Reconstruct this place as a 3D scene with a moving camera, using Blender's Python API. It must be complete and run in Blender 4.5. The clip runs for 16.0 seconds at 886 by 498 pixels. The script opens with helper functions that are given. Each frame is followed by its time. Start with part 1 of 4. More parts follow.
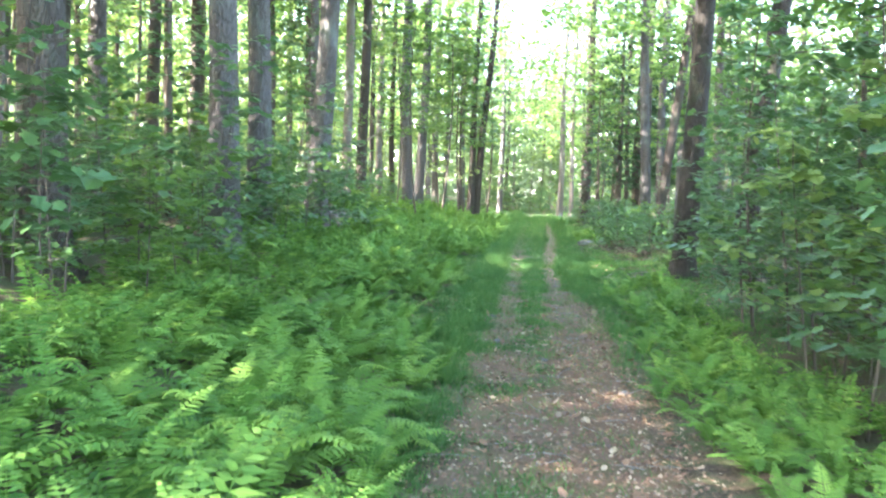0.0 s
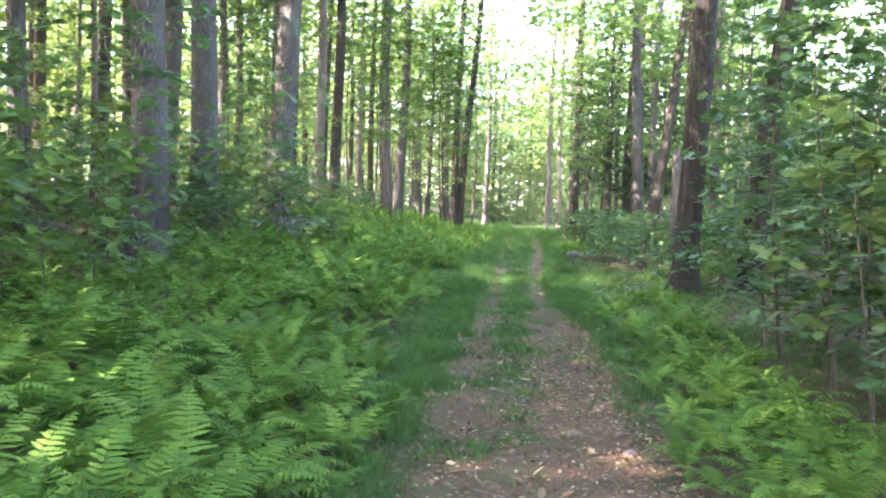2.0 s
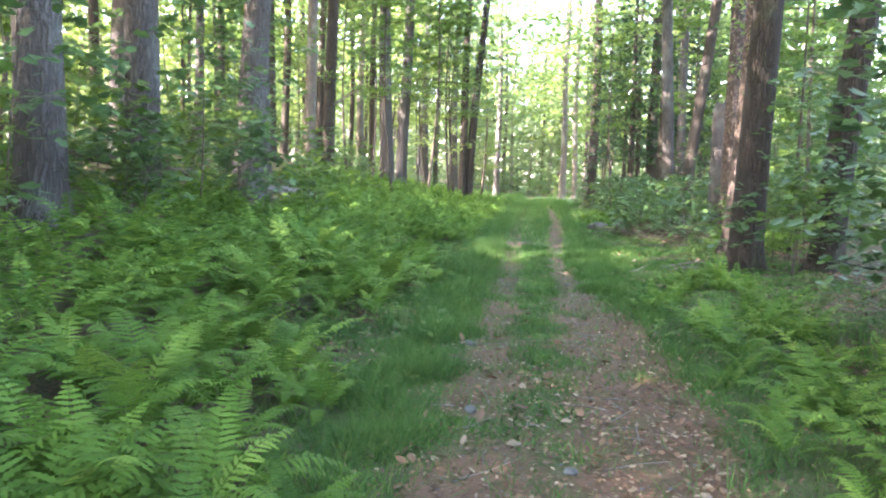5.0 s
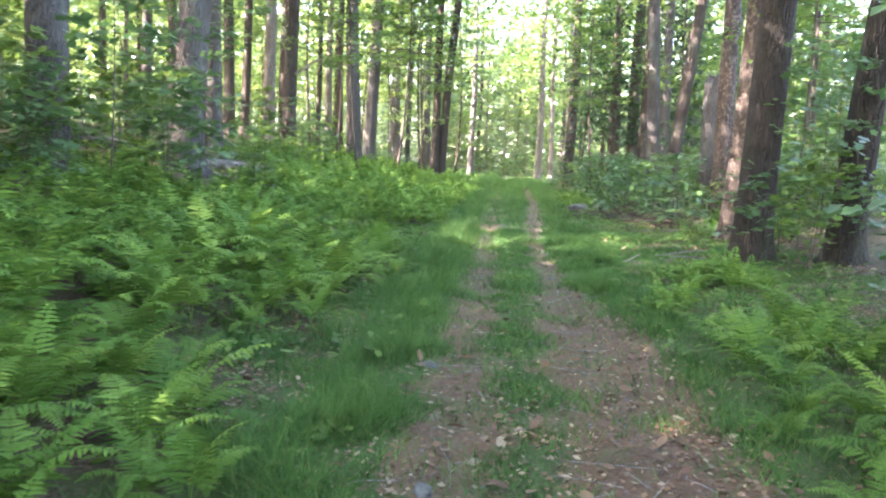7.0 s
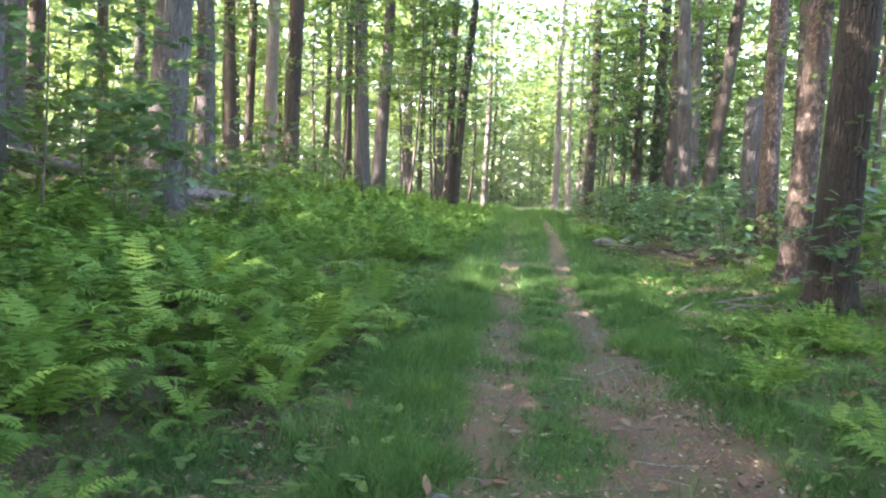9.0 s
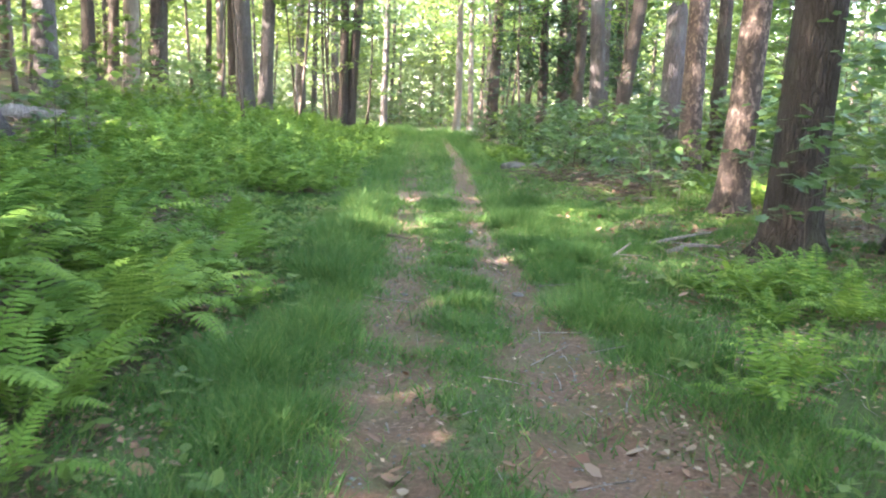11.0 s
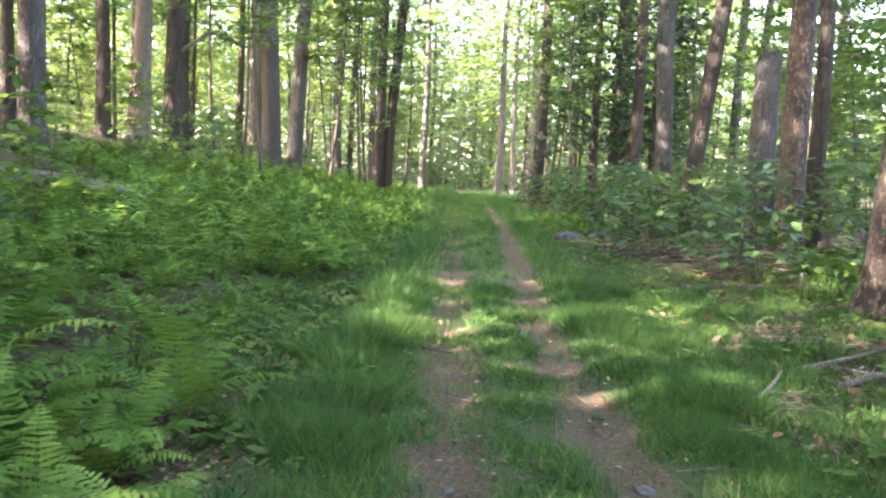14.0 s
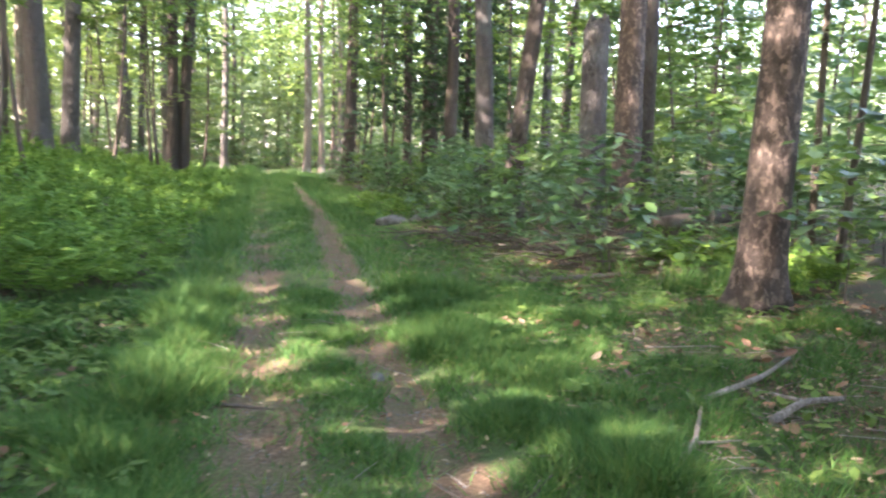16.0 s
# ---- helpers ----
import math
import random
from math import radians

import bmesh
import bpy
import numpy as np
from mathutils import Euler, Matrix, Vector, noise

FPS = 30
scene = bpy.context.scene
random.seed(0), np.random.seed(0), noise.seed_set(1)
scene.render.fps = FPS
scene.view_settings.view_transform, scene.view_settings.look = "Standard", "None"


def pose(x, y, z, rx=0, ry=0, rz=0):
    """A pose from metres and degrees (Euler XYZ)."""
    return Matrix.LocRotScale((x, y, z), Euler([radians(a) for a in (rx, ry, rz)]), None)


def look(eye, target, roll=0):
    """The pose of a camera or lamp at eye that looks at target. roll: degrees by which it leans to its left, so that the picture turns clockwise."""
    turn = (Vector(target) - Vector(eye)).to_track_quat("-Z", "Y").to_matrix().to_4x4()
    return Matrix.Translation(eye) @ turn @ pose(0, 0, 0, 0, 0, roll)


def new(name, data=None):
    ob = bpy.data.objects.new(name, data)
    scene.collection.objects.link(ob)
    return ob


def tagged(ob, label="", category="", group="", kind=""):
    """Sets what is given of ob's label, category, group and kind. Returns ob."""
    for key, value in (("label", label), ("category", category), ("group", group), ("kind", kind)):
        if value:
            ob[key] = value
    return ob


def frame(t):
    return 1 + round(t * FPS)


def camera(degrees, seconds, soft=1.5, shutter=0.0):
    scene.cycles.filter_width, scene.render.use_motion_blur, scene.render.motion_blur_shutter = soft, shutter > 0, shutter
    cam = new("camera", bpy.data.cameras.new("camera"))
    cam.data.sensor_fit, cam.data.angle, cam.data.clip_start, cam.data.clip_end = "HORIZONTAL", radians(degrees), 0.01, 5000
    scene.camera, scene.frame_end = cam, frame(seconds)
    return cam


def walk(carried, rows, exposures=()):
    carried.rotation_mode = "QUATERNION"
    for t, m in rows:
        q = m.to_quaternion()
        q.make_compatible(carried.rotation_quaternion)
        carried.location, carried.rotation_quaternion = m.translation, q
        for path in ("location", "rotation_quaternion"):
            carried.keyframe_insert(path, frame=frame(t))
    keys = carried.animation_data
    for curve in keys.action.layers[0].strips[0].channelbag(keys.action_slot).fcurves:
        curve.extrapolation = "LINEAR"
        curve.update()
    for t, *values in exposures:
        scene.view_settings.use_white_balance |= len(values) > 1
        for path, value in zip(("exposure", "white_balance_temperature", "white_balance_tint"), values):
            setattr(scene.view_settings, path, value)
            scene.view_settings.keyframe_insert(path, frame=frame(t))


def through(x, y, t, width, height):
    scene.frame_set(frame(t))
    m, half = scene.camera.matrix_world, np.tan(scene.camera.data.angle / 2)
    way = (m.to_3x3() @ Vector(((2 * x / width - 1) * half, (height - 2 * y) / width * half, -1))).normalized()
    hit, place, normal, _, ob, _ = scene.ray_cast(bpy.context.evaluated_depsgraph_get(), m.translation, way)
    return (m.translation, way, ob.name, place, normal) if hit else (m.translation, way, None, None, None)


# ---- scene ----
cam = camera(55.2, 16.0, soft=2.1, shutter=0.35)
PATH = [
    (0, (1.3, 0.666, 2.091), (1.1, 2.652, 1.951), 1.6),
    (0.5, (1.263, 1.292, 2.023), (1.041, 3.279, 1.963), 1.8),
    (1, (1.261, 1.936, 1.98), (1.05, 3.924, 1.896), 1.8),
    (1.5, (1.391, 2.487, 1.926), (1.218, 4.478, 1.842), 1.3),
    (2, (1.42, 3.038, 1.897), (1.247, 5.028, 1.789), 1.6),
    (2.5, (1.424, 3.59, 1.831), (1.261, 5.58, 1.711), 1.6),
    (3, (1.408, 4.161, 1.802), (1.142, 6.136, 1.639), 0.1),
    (3.5, (1.353, 4.764, 1.787), (1.161, 6.751, 1.658), 0.3),
    (6, (1.221, 7.637, 1.552), (1.015, 9.616, 1.344), 1.7),
    (6.5, (1.193, 8.11, 1.599), (0.992, 10.088, 1.383), 1.0),
    (7, (1.222, 8.576, 1.55), (1.089, 10.56, 1.333), 2.0),
    (7.5, (1.188, 9.102, 1.594), (1.076, 11.089, 1.394), 2.1),
    (8, (1.15, 9.678, 1.601), (0.977, 11.666, 1.464), 2.0),
    (8.5, (1.136, 10.295, 1.526), (0.974, 12.284, 1.393), 1.7),
    (9, (1.04, 10.737, 1.528), (0.874, 12.725, 1.381), 2.0),
    (11.3, (1.057, 13.359, 1.467), (1.148, 15.33, 1.138), 1.6),
    (11.5, (1.012, 13.575, 1.462), (1.073, 15.561, 1.231), 0.4),
    (12, (0.925, 14.198, 1.489), (0.566, 16.162, 1.369), -0.3),
    (12.5, (1.007, 14.798, 1.484), (0.394, 16.697, 1.353), -0.6),
    (13, (0.924, 15.276, 1.463), (0.34, 17.183, 1.312), 1.4),
    (13.5, (0.99, 15.574, 1.458), (0.715, 17.547, 1.273), 3.6),
    (14, (0.964, 15.984, 1.475), (0.943, 17.975, 1.292), 2.4),
    (14.5, (0.959, 16.449, 1.466), (0.949, 18.44, 1.283), 1.6),
    (15, (0.878, 16.909, 1.481), (0.87, 18.9, 1.289), 1.9),
    (15.5, (0.868, 17.375, 1.497), (1.051, 19.357, 1.302), 0.6),
    (16, (0.968, 17.88, 1.51), (1.39, 19.822, 1.287), 1.5),
]
walk(cam, [(t, look(eye, aim, roll)) for t, eye, aim, roll in PATH],
     [(t, 4.58 + e, 6050 if t < 1 else 6350 if t < 5 else 6450 if t < 10 else 6700, 18 if t < 1 else 28 if t < 5 else 31) for t, e in ((0, 0.44), (0.5, 0.24), (2, 0.14), (7, 0.26), (9, -0.05), (11.2, 0.35), (11.6, 0.25), (12.1, -0.08), (14.5, -0.08), (16, -0.27))])

# ---- light ----
SUN_AZ, SUN_EL = radians(250), radians(30)
world = bpy.data.worlds.new("sky")
scene.world = world
world.use_nodes = True
wn = world.node_tree
sky = wn.nodes.new("ShaderNodeTexSky")
sky.sky_type, sky.sun_disc = "NISHITA", False
sky.sun_elevation, sky.sun_rotation = SUN_EL, SUN_AZ
sky.air_density, sky.dust_density = 1.0, 2.0
wn.links.new(sky.outputs[0], wn.nodes["Background"].inputs[0])
wn.nodes["Background"].inputs[1].default_value = 0.15
sun_data = bpy.data.lights.new("sun", "SUN")
sun_data.energy, sun_data.angle, sun_data.color = 3.8, radians(0.5), (1.0, 0.93, 0.82)
sun = new("sun", sun_data)
toward = Vector((math.sin(SUN_AZ) * math.cos(SUN_EL), math.cos(SUN_AZ) * math.cos(SUN_EL), math.sin(SUN_EL)))
sun.matrix_world = look(toward * 60, (0, 0, 0))


# ---- materials ----
def material(name, rough=0.8):
    m = bpy.data.materials.new(name)
    m.use_nodes = True
    b = m.node_tree.nodes["Principled BSDF"]
    b.inputs["Roughness"].default_value = rough
    b.inputs["Specular IOR Level"].default_value = 0.15
    return m, m.node_tree, b


def node(nt, kind, **values):
    n = nt.nodes.new(kind)
    for key, v in values.items():
        n.inputs[key.replace("_", " ")].default_value = v
    return n


def ramp(nt, fac, stops):
    r = nt.nodes.new("ShaderNodeValToRGB")
    while len(r.color_ramp.elements) < len(stops):
        r.color_ramp.elements.new(0.5)
    for e, (p, c) in zip(r.color_ramp.elements, stops):
        e.position, e.color = p, (*c, 1)
    nt.links.new(fac, r.inputs[0])
    return r.outputs[0]


def mix(nt, fac, a, b, mode="MIX"):
    n = nt.nodes.new("ShaderNodeMix")
    n.data_type, n.blend_type = "RGBA", mode
    for slot, v in ((0, fac), (6, a), (7, b)):
        if isinstance(v, (int, float)):
            n.inputs[slot].default_value = v
        elif isinstance(v, tuple):
            n.inputs[slot].default_value = (*v, 1)
        else:
            nt.links.new(v, n.inputs[slot])
    return n.outputs[2]


def coords(nt, scale=(1, 1, 1), kind="Object"):
    c = nt.nodes.new("ShaderNodeTexCoord")
    m = nt.nodes.new("ShaderNodeMapping")
    m.inputs["Scale"].default_value = scale
    nt.links.new(c.outputs[kind], m.inputs[0])
    return m.outputs[0]


def noise_of(nt, vec, scale, detail=4.0, rough=0.6):
    n = node(nt, "ShaderNodeTexNoise", Scale=scale, Detail=detail, Roughness=rough)
    nt.links.new(vec, n.inputs["Vector"])
    return n.outputs[0]


def bump(nt, bsdf, height, strength, distance):
    b = node(nt, "ShaderNodeBump", Strength=strength, Distance=distance)
    nt.links.new(height, b.inputs["Height"])
    nt.links.new(b.outputs[0], bsdf.inputs["Normal"])


def bark(name, dark, light, lichen, lichen_amount, furrow=1.0):
    """Furrowed bark: long vertical plates, with lichen patches."""
    m, nt, b = material(name, 0.92)
    warp = coords(nt, (1, 1, 0.17))
    vor = node(nt, "ShaderNodeTexVoronoi", Scale=20.0)
    vor.feature = "DISTANCE_TO_EDGE"
    wob = noise_of(nt, coords(nt, (1, 1, 0.35)), 5.0)
    add = nt.nodes.new("ShaderNodeVectorMath")
    add.operation = "MULTIPLY_ADD"
    nt.links.new(wob, add.inputs[0])
    add.inputs[1].default_value = (0.15, 0.15, 0.15)
    nt.links.new(warp, add.inputs[2])
    nt.links.new(add.outputs[0], vor.inputs["Vector"])
    fine = noise_of(nt, coords(nt, (1, 1, 0.3)), 60.0, 6.0, 0.7)
    big = noise_of(nt, coords(nt, (1, 1, 0.5)), 2.2, 3.0)
    plates = ramp(nt, vor.outputs["Distance"], [(0.02, (0, 0, 0)), (0.20, (1, 1, 1))])
    col = mix(nt, plates, tuple(c * 0.3 for c in dark), dark)
    col = mix(nt, fine, col, light)
    patch = ramp(nt, big, [(0.62 - lichen_amount, (0, 0, 0)), (0.80 - lichen_amount, (1, 1, 1))])
    soft = nt.nodes.new("ShaderNodeMath")
    soft.operation = "MULTIPLY"
    soft.inputs[1].default_value = 0.65
    nt.links.new(patch, soft.inputs[0])
    col = mix(nt, soft.outputs[0], col, lichen)
    nt.links.new(col, b.inputs["Base Color"])
    total = mix(nt, 0.3, plates, fine)
    bump(nt, b, total, 1.0 * furrow, 0.06)
    return m


def foliage(name, colours, through=0.4, rough=0.5, island=True, gloss=0.25):
    """Thin leaves: part of the light passes through; each leaf has its own tint."""
    m, nt, b = material(name, rough)
    geo = nt.nodes.new("ShaderNodeNewGeometry")
    info = nt.nodes.new("ShaderNodeObjectInfo")
    n = len(colours)
    tint = ramp(nt, geo.outputs["Random Per Island"] if island else info.outputs["Random"],
                [(k / max(1, n - 1), c) for k, c in enumerate(colours)])
    patch = noise_of(nt, coords(nt, (1, 1, 1)), 1.3, 3.0)
    shade = ramp(nt, patch, [(0.3, (0.72, 0.78, 0.8)), (0.7, (1.15, 1.1, 0.95))])
    col = mix(nt, 1.0, tint, shade, "MULTIPLY")
    nt.links.new(col, b.inputs["Base Color"])
    b.inputs["Specular IOR Level"].default_value = gloss
    glow = nt.nodes.new("ShaderNodeBsdfTranslucent")
    warm = mix(nt, 1.0, col, (1.06, 1.03, 0.92), "MULTIPLY")
    nt.links.new(warm, glow.inputs[0])
    both = nt.nodes.new("ShaderNodeMixShader")
    both.inputs[0].default_value = through
    out = nt.nodes["Material Output"]
    nt.links.new(b.outputs[0], both.inputs[1])
    nt.links.new(glow.outputs[0], both.inputs[2])
    nt.links.new(both.outputs[0], out.inputs[0])
    return m


def scaly_bark():
    """Flaking plates: pale patches between dark scales."""
    m, nt, b = material("scaly_bark", 0.92)
    vor = node(nt, "ShaderNodeTexVoronoi", Scale=13.0, Randomness=1.0)
    nt.links.new(coords(nt, (1, 1, 0.45)), vor.inputs["Vector"])
    fine = noise_of(nt, coords(nt, (1, 1, 0.5)), 45.0, 6.0, 0.7)
    blot = noise_of(nt, coords(nt, (1, 1, 0.6)), 15.0, 5.0, 0.7)
    col = ramp(nt, blot, [(0.48, (0.014, 0.012, 0.01)), (0.525, (0.036, 0.029, 0.024)), (0.565, (0.115, 0.088, 0.068)), (0.74, (0.20, 0.16, 0.125))])
    broad = noise_of(nt, coords(nt, (1, 1, 0.4)), 4.0, 3.0)
    col = mix(nt, ramp(nt, broad, [(0.48, (0, 0, 0)), (0.66, (0.5, 0.5, 0.5))]), col, (0.06, 0.05, 0.04))
    col = mix(nt, 0.22, col, ramp(nt, fine, [(0.3, (0.05, 0.04, 0.033)), (0.7, (0.26, 0.205, 0.16))]))
    nt.links.new(col, b.inputs["Base Color"])
    bump(nt, b, mix(nt, 0.4, vor.outputs["Distance"], blot), 0.8, 0.03)
    return m


M_OAK = bark("grey_bark", (0.062, 0.055, 0.048), (0.145, 0.135, 0.122), (0.16, 0.18, 0.155), 0.10)
M_BROWN = bark("brown_bark", (0.05, 0.042, 0.034), (0.115, 0.096, 0.078), (0.11, 0.125, 0.09), 0.08)
M_DARK = bark("dark_mossy_bark", (0.026, 0.023, 0.018), (0.07, 0.06, 0.047), (0.06, 0.075, 0.04), 0.06)
# Paler bark; on the trunks labelled sunlit it carries their sunlight.
M_PALE = bark("pale_and_sunlit_bark", (0.11, 0.092, 0.075), (0.25, 0.215, 0.175), (0.36, 0.38, 0.32), 0.08, 0.6)
M_PLATED = scaly_bark()
M_DEAD = bark("weathered_wood", (0.14, 0.12, 0.10), (0.31, 0.28, 0.24), (0.30, 0.31, 0.27), 0.04, 0.7)
M_TWIG = bark("twig_bark", (0.06, 0.048, 0.038), (0.13, 0.11, 0.085), (0.13, 0.145, 0.11), 0.05, 0.3)
M_FERN = foliage("fern_green", [(0.046, 0.11, 0.022), (0.12, 0.225, 0.04), (0.078, 0.167, 0.032), (0.20, 0.315, 0.064)], 0.32, 0.6, False, 0.1)
M_FERNBED = foliage("fern_bed_green", [(0.046, 0.11, 0.022), (0.12, 0.225, 0.04), (0.078, 0.167, 0.032), (0.20, 0.315, 0.064)], 0.32, 0.6, True, 0.1)
M_GRASS = foliage("grass_green", [(0.036, 0.098, 0.026), (0.078, 0.176, 0.044), (0.05, 0.132, 0.035), (0.165, 0.24, 0.072)], 0.3, 0.6, True, 0.12)
M_LEAF = foliage("broad_leaf", [(0.075, 0.15, 0.036), (0.11, 0.195, 0.046), (0.15, 0.235, 0.055), (0.09, 0.17, 0.045)], 0.5)
M_LEAF_Y = foliage("light_leaf", [(0.14, 0.225, 0.065), (0.19, 0.285, 0.085), (0.235, 0.315, 0.10), (0.155, 0.24, 0.075)], 0.58)
M_LEAF_D = foliage("shade_leaf", [(0.06, 0.125, 0.05), (0.085, 0.165, 0.062), (0.095, 0.185, 0.058), (0.07, 0.145, 0.06)], 0.42, 0.36, True, 0.4)
# Leaf for far foliage: aerial haze put into its paler, greyer colour.
M_LEAF_HAZED = foliage("haze_paled_leaf", [(0.11, 0.16, 0.08), (0.14, 0.20, 0.095), (0.18, 0.25, 0.11), (0.12, 0.18, 0.085)], 0.55)
M_NEEDLE = foliage("needles", [(0.03, 0.075, 0.03), (0.045, 0.095, 0.035), (0.035, 0.08, 0.035)], 0.2)
M_LITTER = foliage("dry_leaf", [(0.15, 0.08, 0.052), (0.24, 0.145, 0.09), (0.10, 0.06, 0.042), (0.40, 0.30, 0.21)], 0.1, 0.8)


def stone_material():
    m, nt, b = material("stone", 0.85)
    v = coords(nt)
    col = ramp(nt, noise_of(nt, v, 9.0, 8.0), [(0.3, (0.06, 0.06, 0.052)), (0.55, (0.13, 0.127, 0.115)), (0.75, (0.22, 0.215, 0.20))])
    nt.links.new(col, b.inputs["Base Color"])
    bump(nt, b, noise_of(nt, v, 30.0, 8.0), 0.6, 0.02)
    return m


M_STONE = stone_material()


def ground_material():
    m, nt, b = material("forest_floor", 0.95)
    v = coords(nt)
    att = nt.nodes.new("ShaderNodeAttribute")
    att.attribute_name = "cover"
    sep = nt.nodes.new("ShaderNodeSeparateColor")
    nt.links.new(att.outputs["Color"], sep.inputs[0])
    fine, mid = noise_of(nt, v, 38.0, 8.0, 0.7), noise_of(nt, v, 3.5, 5.0)
    duff = ramp(nt, fine, [(0.30, (0.022, 0.016, 0.011)), (0.5, (0.075, 0.052, 0.034)), (0.68, (0.20, 0.145, 0.095))])
    duff = mix(nt, ramp(nt, mid, [(0.40, (0, 0, 0)), (0.58, (0.75, 0.75, 0.75))]), duff, (0.06, 0.08, 0.028))
    soil = ramp(nt, fine, [(0.25, (0.034, 0.024, 0.015)), (0.5, (0.112, 0.078, 0.048)), (0.75, (0.27, 0.195, 0.128))])
    film = ramp(nt, noise_of(nt, v, 2.3, 5.0, 0.65), [(0.48, (0, 0, 0)), (0.62, (0.55, 0.55, 0.55))])
    red = nt.nodes.new("ShaderNodeMath")
    red.operation = "MULTIPLY"
    nt.links.new(ramp(nt, mid, [(0.34, (0.15, 0.15, 0.15)), (0.6, (0.9, 0.9, 0.9))]), red.inputs[0])
    nt.links.new(sep.outputs[2], red.inputs[1])
    soil = mix(nt, red.outputs[0], soil, mix(nt, fine, (0.085, 0.05, 0.032), (0.23, 0.13, 0.08)))
    soil = mix(nt, film, soil, mix(nt, fine, (0.045, 0.06, 0.02), (0.12, 0.14, 0.05)))
    turf = ramp(nt, fine, [(0.3, (0.035, 0.05, 0.018)), (0.7, (0.085, 0.125, 0.04))])

    def broken(channel):
        n = nt.nodes.new("ShaderNodeMath")
        n.operation = "MULTIPLY_ADD"
        nt.links.new(noise_of(nt, v, 9.0, 6.0, 0.7), n.inputs[0])
        n.inputs[1].default_value = 0.9
        s = nt.nodes.new("ShaderNodeMath")
        s.operation = "SUBTRACT"
        nt.links.new(channel, s.inputs[0])
        s.inputs[1].default_value = 0.45
        nt.links.new(s.outputs[0], n.inputs[2])
        return ramp(nt, n.outputs[0], [(0.38, (0, 0, 0)), (0.62, (1, 1, 1))])

    col = mix(nt, broken(sep.outputs[1]), duff, turf)
    col = mix(nt, broken(sep.outputs[0]), col, soil)
    nt.links.new(col, b.inputs["Base Color"])
    bump(nt, b, mix(nt, 0.4, fine, noise_of(nt, v, 120.0, 4.0)), 0.7, 0.03)
    return m


# ---- mesh helpers ----
def tri_mesh(name, verts, tris, mat, smooth=False):
    verts, tris = np.asarray(verts, dtype=np.float32), np.asarray(tris, dtype=np.int32)
    me = bpy.data.meshes.new(name)
    me.vertices.add(len(verts))
    me.vertices.foreach_set("co", verts.ravel())
    me.loops.add(tris.size)
    me.loops.foreach_set("vertex_index", tris.ravel())
    me.polygons.add(len(tris))
    me.polygons.foreach_set("loop_start", np.arange(0, tris.size, 3, dtype=np.int32))
    me.polygons.foreach_set("use_smooth", np.full(len(tris), smooth))
    me.update(calc_edges=True)
    me.validate()
    me.materials.append(mat)
    return me


def part(name, me, parent, label=""):
    ob = new(name, me)
    ob.parent = parent
    return tagged(ob, label)


def smooth01(a, b, v):
    v = np.clip((v - a) / (b - a), 0, 1)
    return v * v * (3 - 2 * v)


def wave(x, y, f, s):
    """Soft unevenness between -1 and 1."""
    return (np.sin(x * f + 1.7 * np.sin(y * f * 0.7 + s)) + np.sin(y * f * 1.3 + 1.9 * np.sin(x * f * 0.8 + 2 * s))) / 2


# ---- the lie of the land ----
def left_edge(y):
    """Where the fern bank meets the verge."""
    e = np.interp(y, [-5, 6, 9, 11, 13, 14.0, 14.7, 15.5, 16.2, 18, 20.4, 21.5, 22.5, 25.5, 26.5, 27.5, 40, 60, 90], [0.6, 0.6, 0.5, 0.2, -0.15, -0.5, -0.95, -0.8, -0.25, -0.1, 0.0, -0.2, -0.7, -0.9, -0.5, -0.15, 0.1, 0.0, 0.2])
    return e + 0.12 * np.sin(y * 2.1) + 0.06 * np.sin(y * 5.3)


def right_edge(y):
    return np.interp(y, [-5, 6, 10, 15, 18, 20, 90], [2.62, 2.62, 2.6, 2.7, 2.9, 3.3, 3.4]) + 0.10 * np.sin(y * 2.4 + 1)


def right_track(y):
    return np.interp(y, [0, 9, 15, 19, 24, 32, 38, 82, 120], [2.0, 2.05, 2.0, 1.9, 1.84, 2.1, 2.35, 2.7, 3.2])


def left_track(y):
    return np.interp(y, [0, 40, 82, 120], [0.97, 0.97, 1.5, 2.1])


def ground_z(x, y):
    x, y = np.asarray(x, float), np.asarray(y, float)
    z = 0.5 * np.clip(1 - y / 8, 0, 1.4)
    bank = np.clip(-x - 0.3, 0, 9.0)
    z = z + 0.235 * bank * smooth01(0, 1.5, bank) * (1 - 0.5 * smooth01(44, 60, y))
    z = z + 0.05 * np.clip(x - 3.2, 0, 8)
    rough = smooth01(0.2, 1.5, np.abs(x - 1.45) - 0.9)
    z = z + rough * (0.06 * wave(x, y, 0.9, 0.4) + 0.03 * wave(x, y, 2.7, 2.0))
    far = smooth01(12, 18, y)
    for track, w in ((left_track(y), 0.16), (right_track(y), 0.2)):
        z = z - 0.045 * far * np.exp(-((x - track) / w) ** 2)
    return z + 0.008 * wave(x, y, 9.0, 1.0)


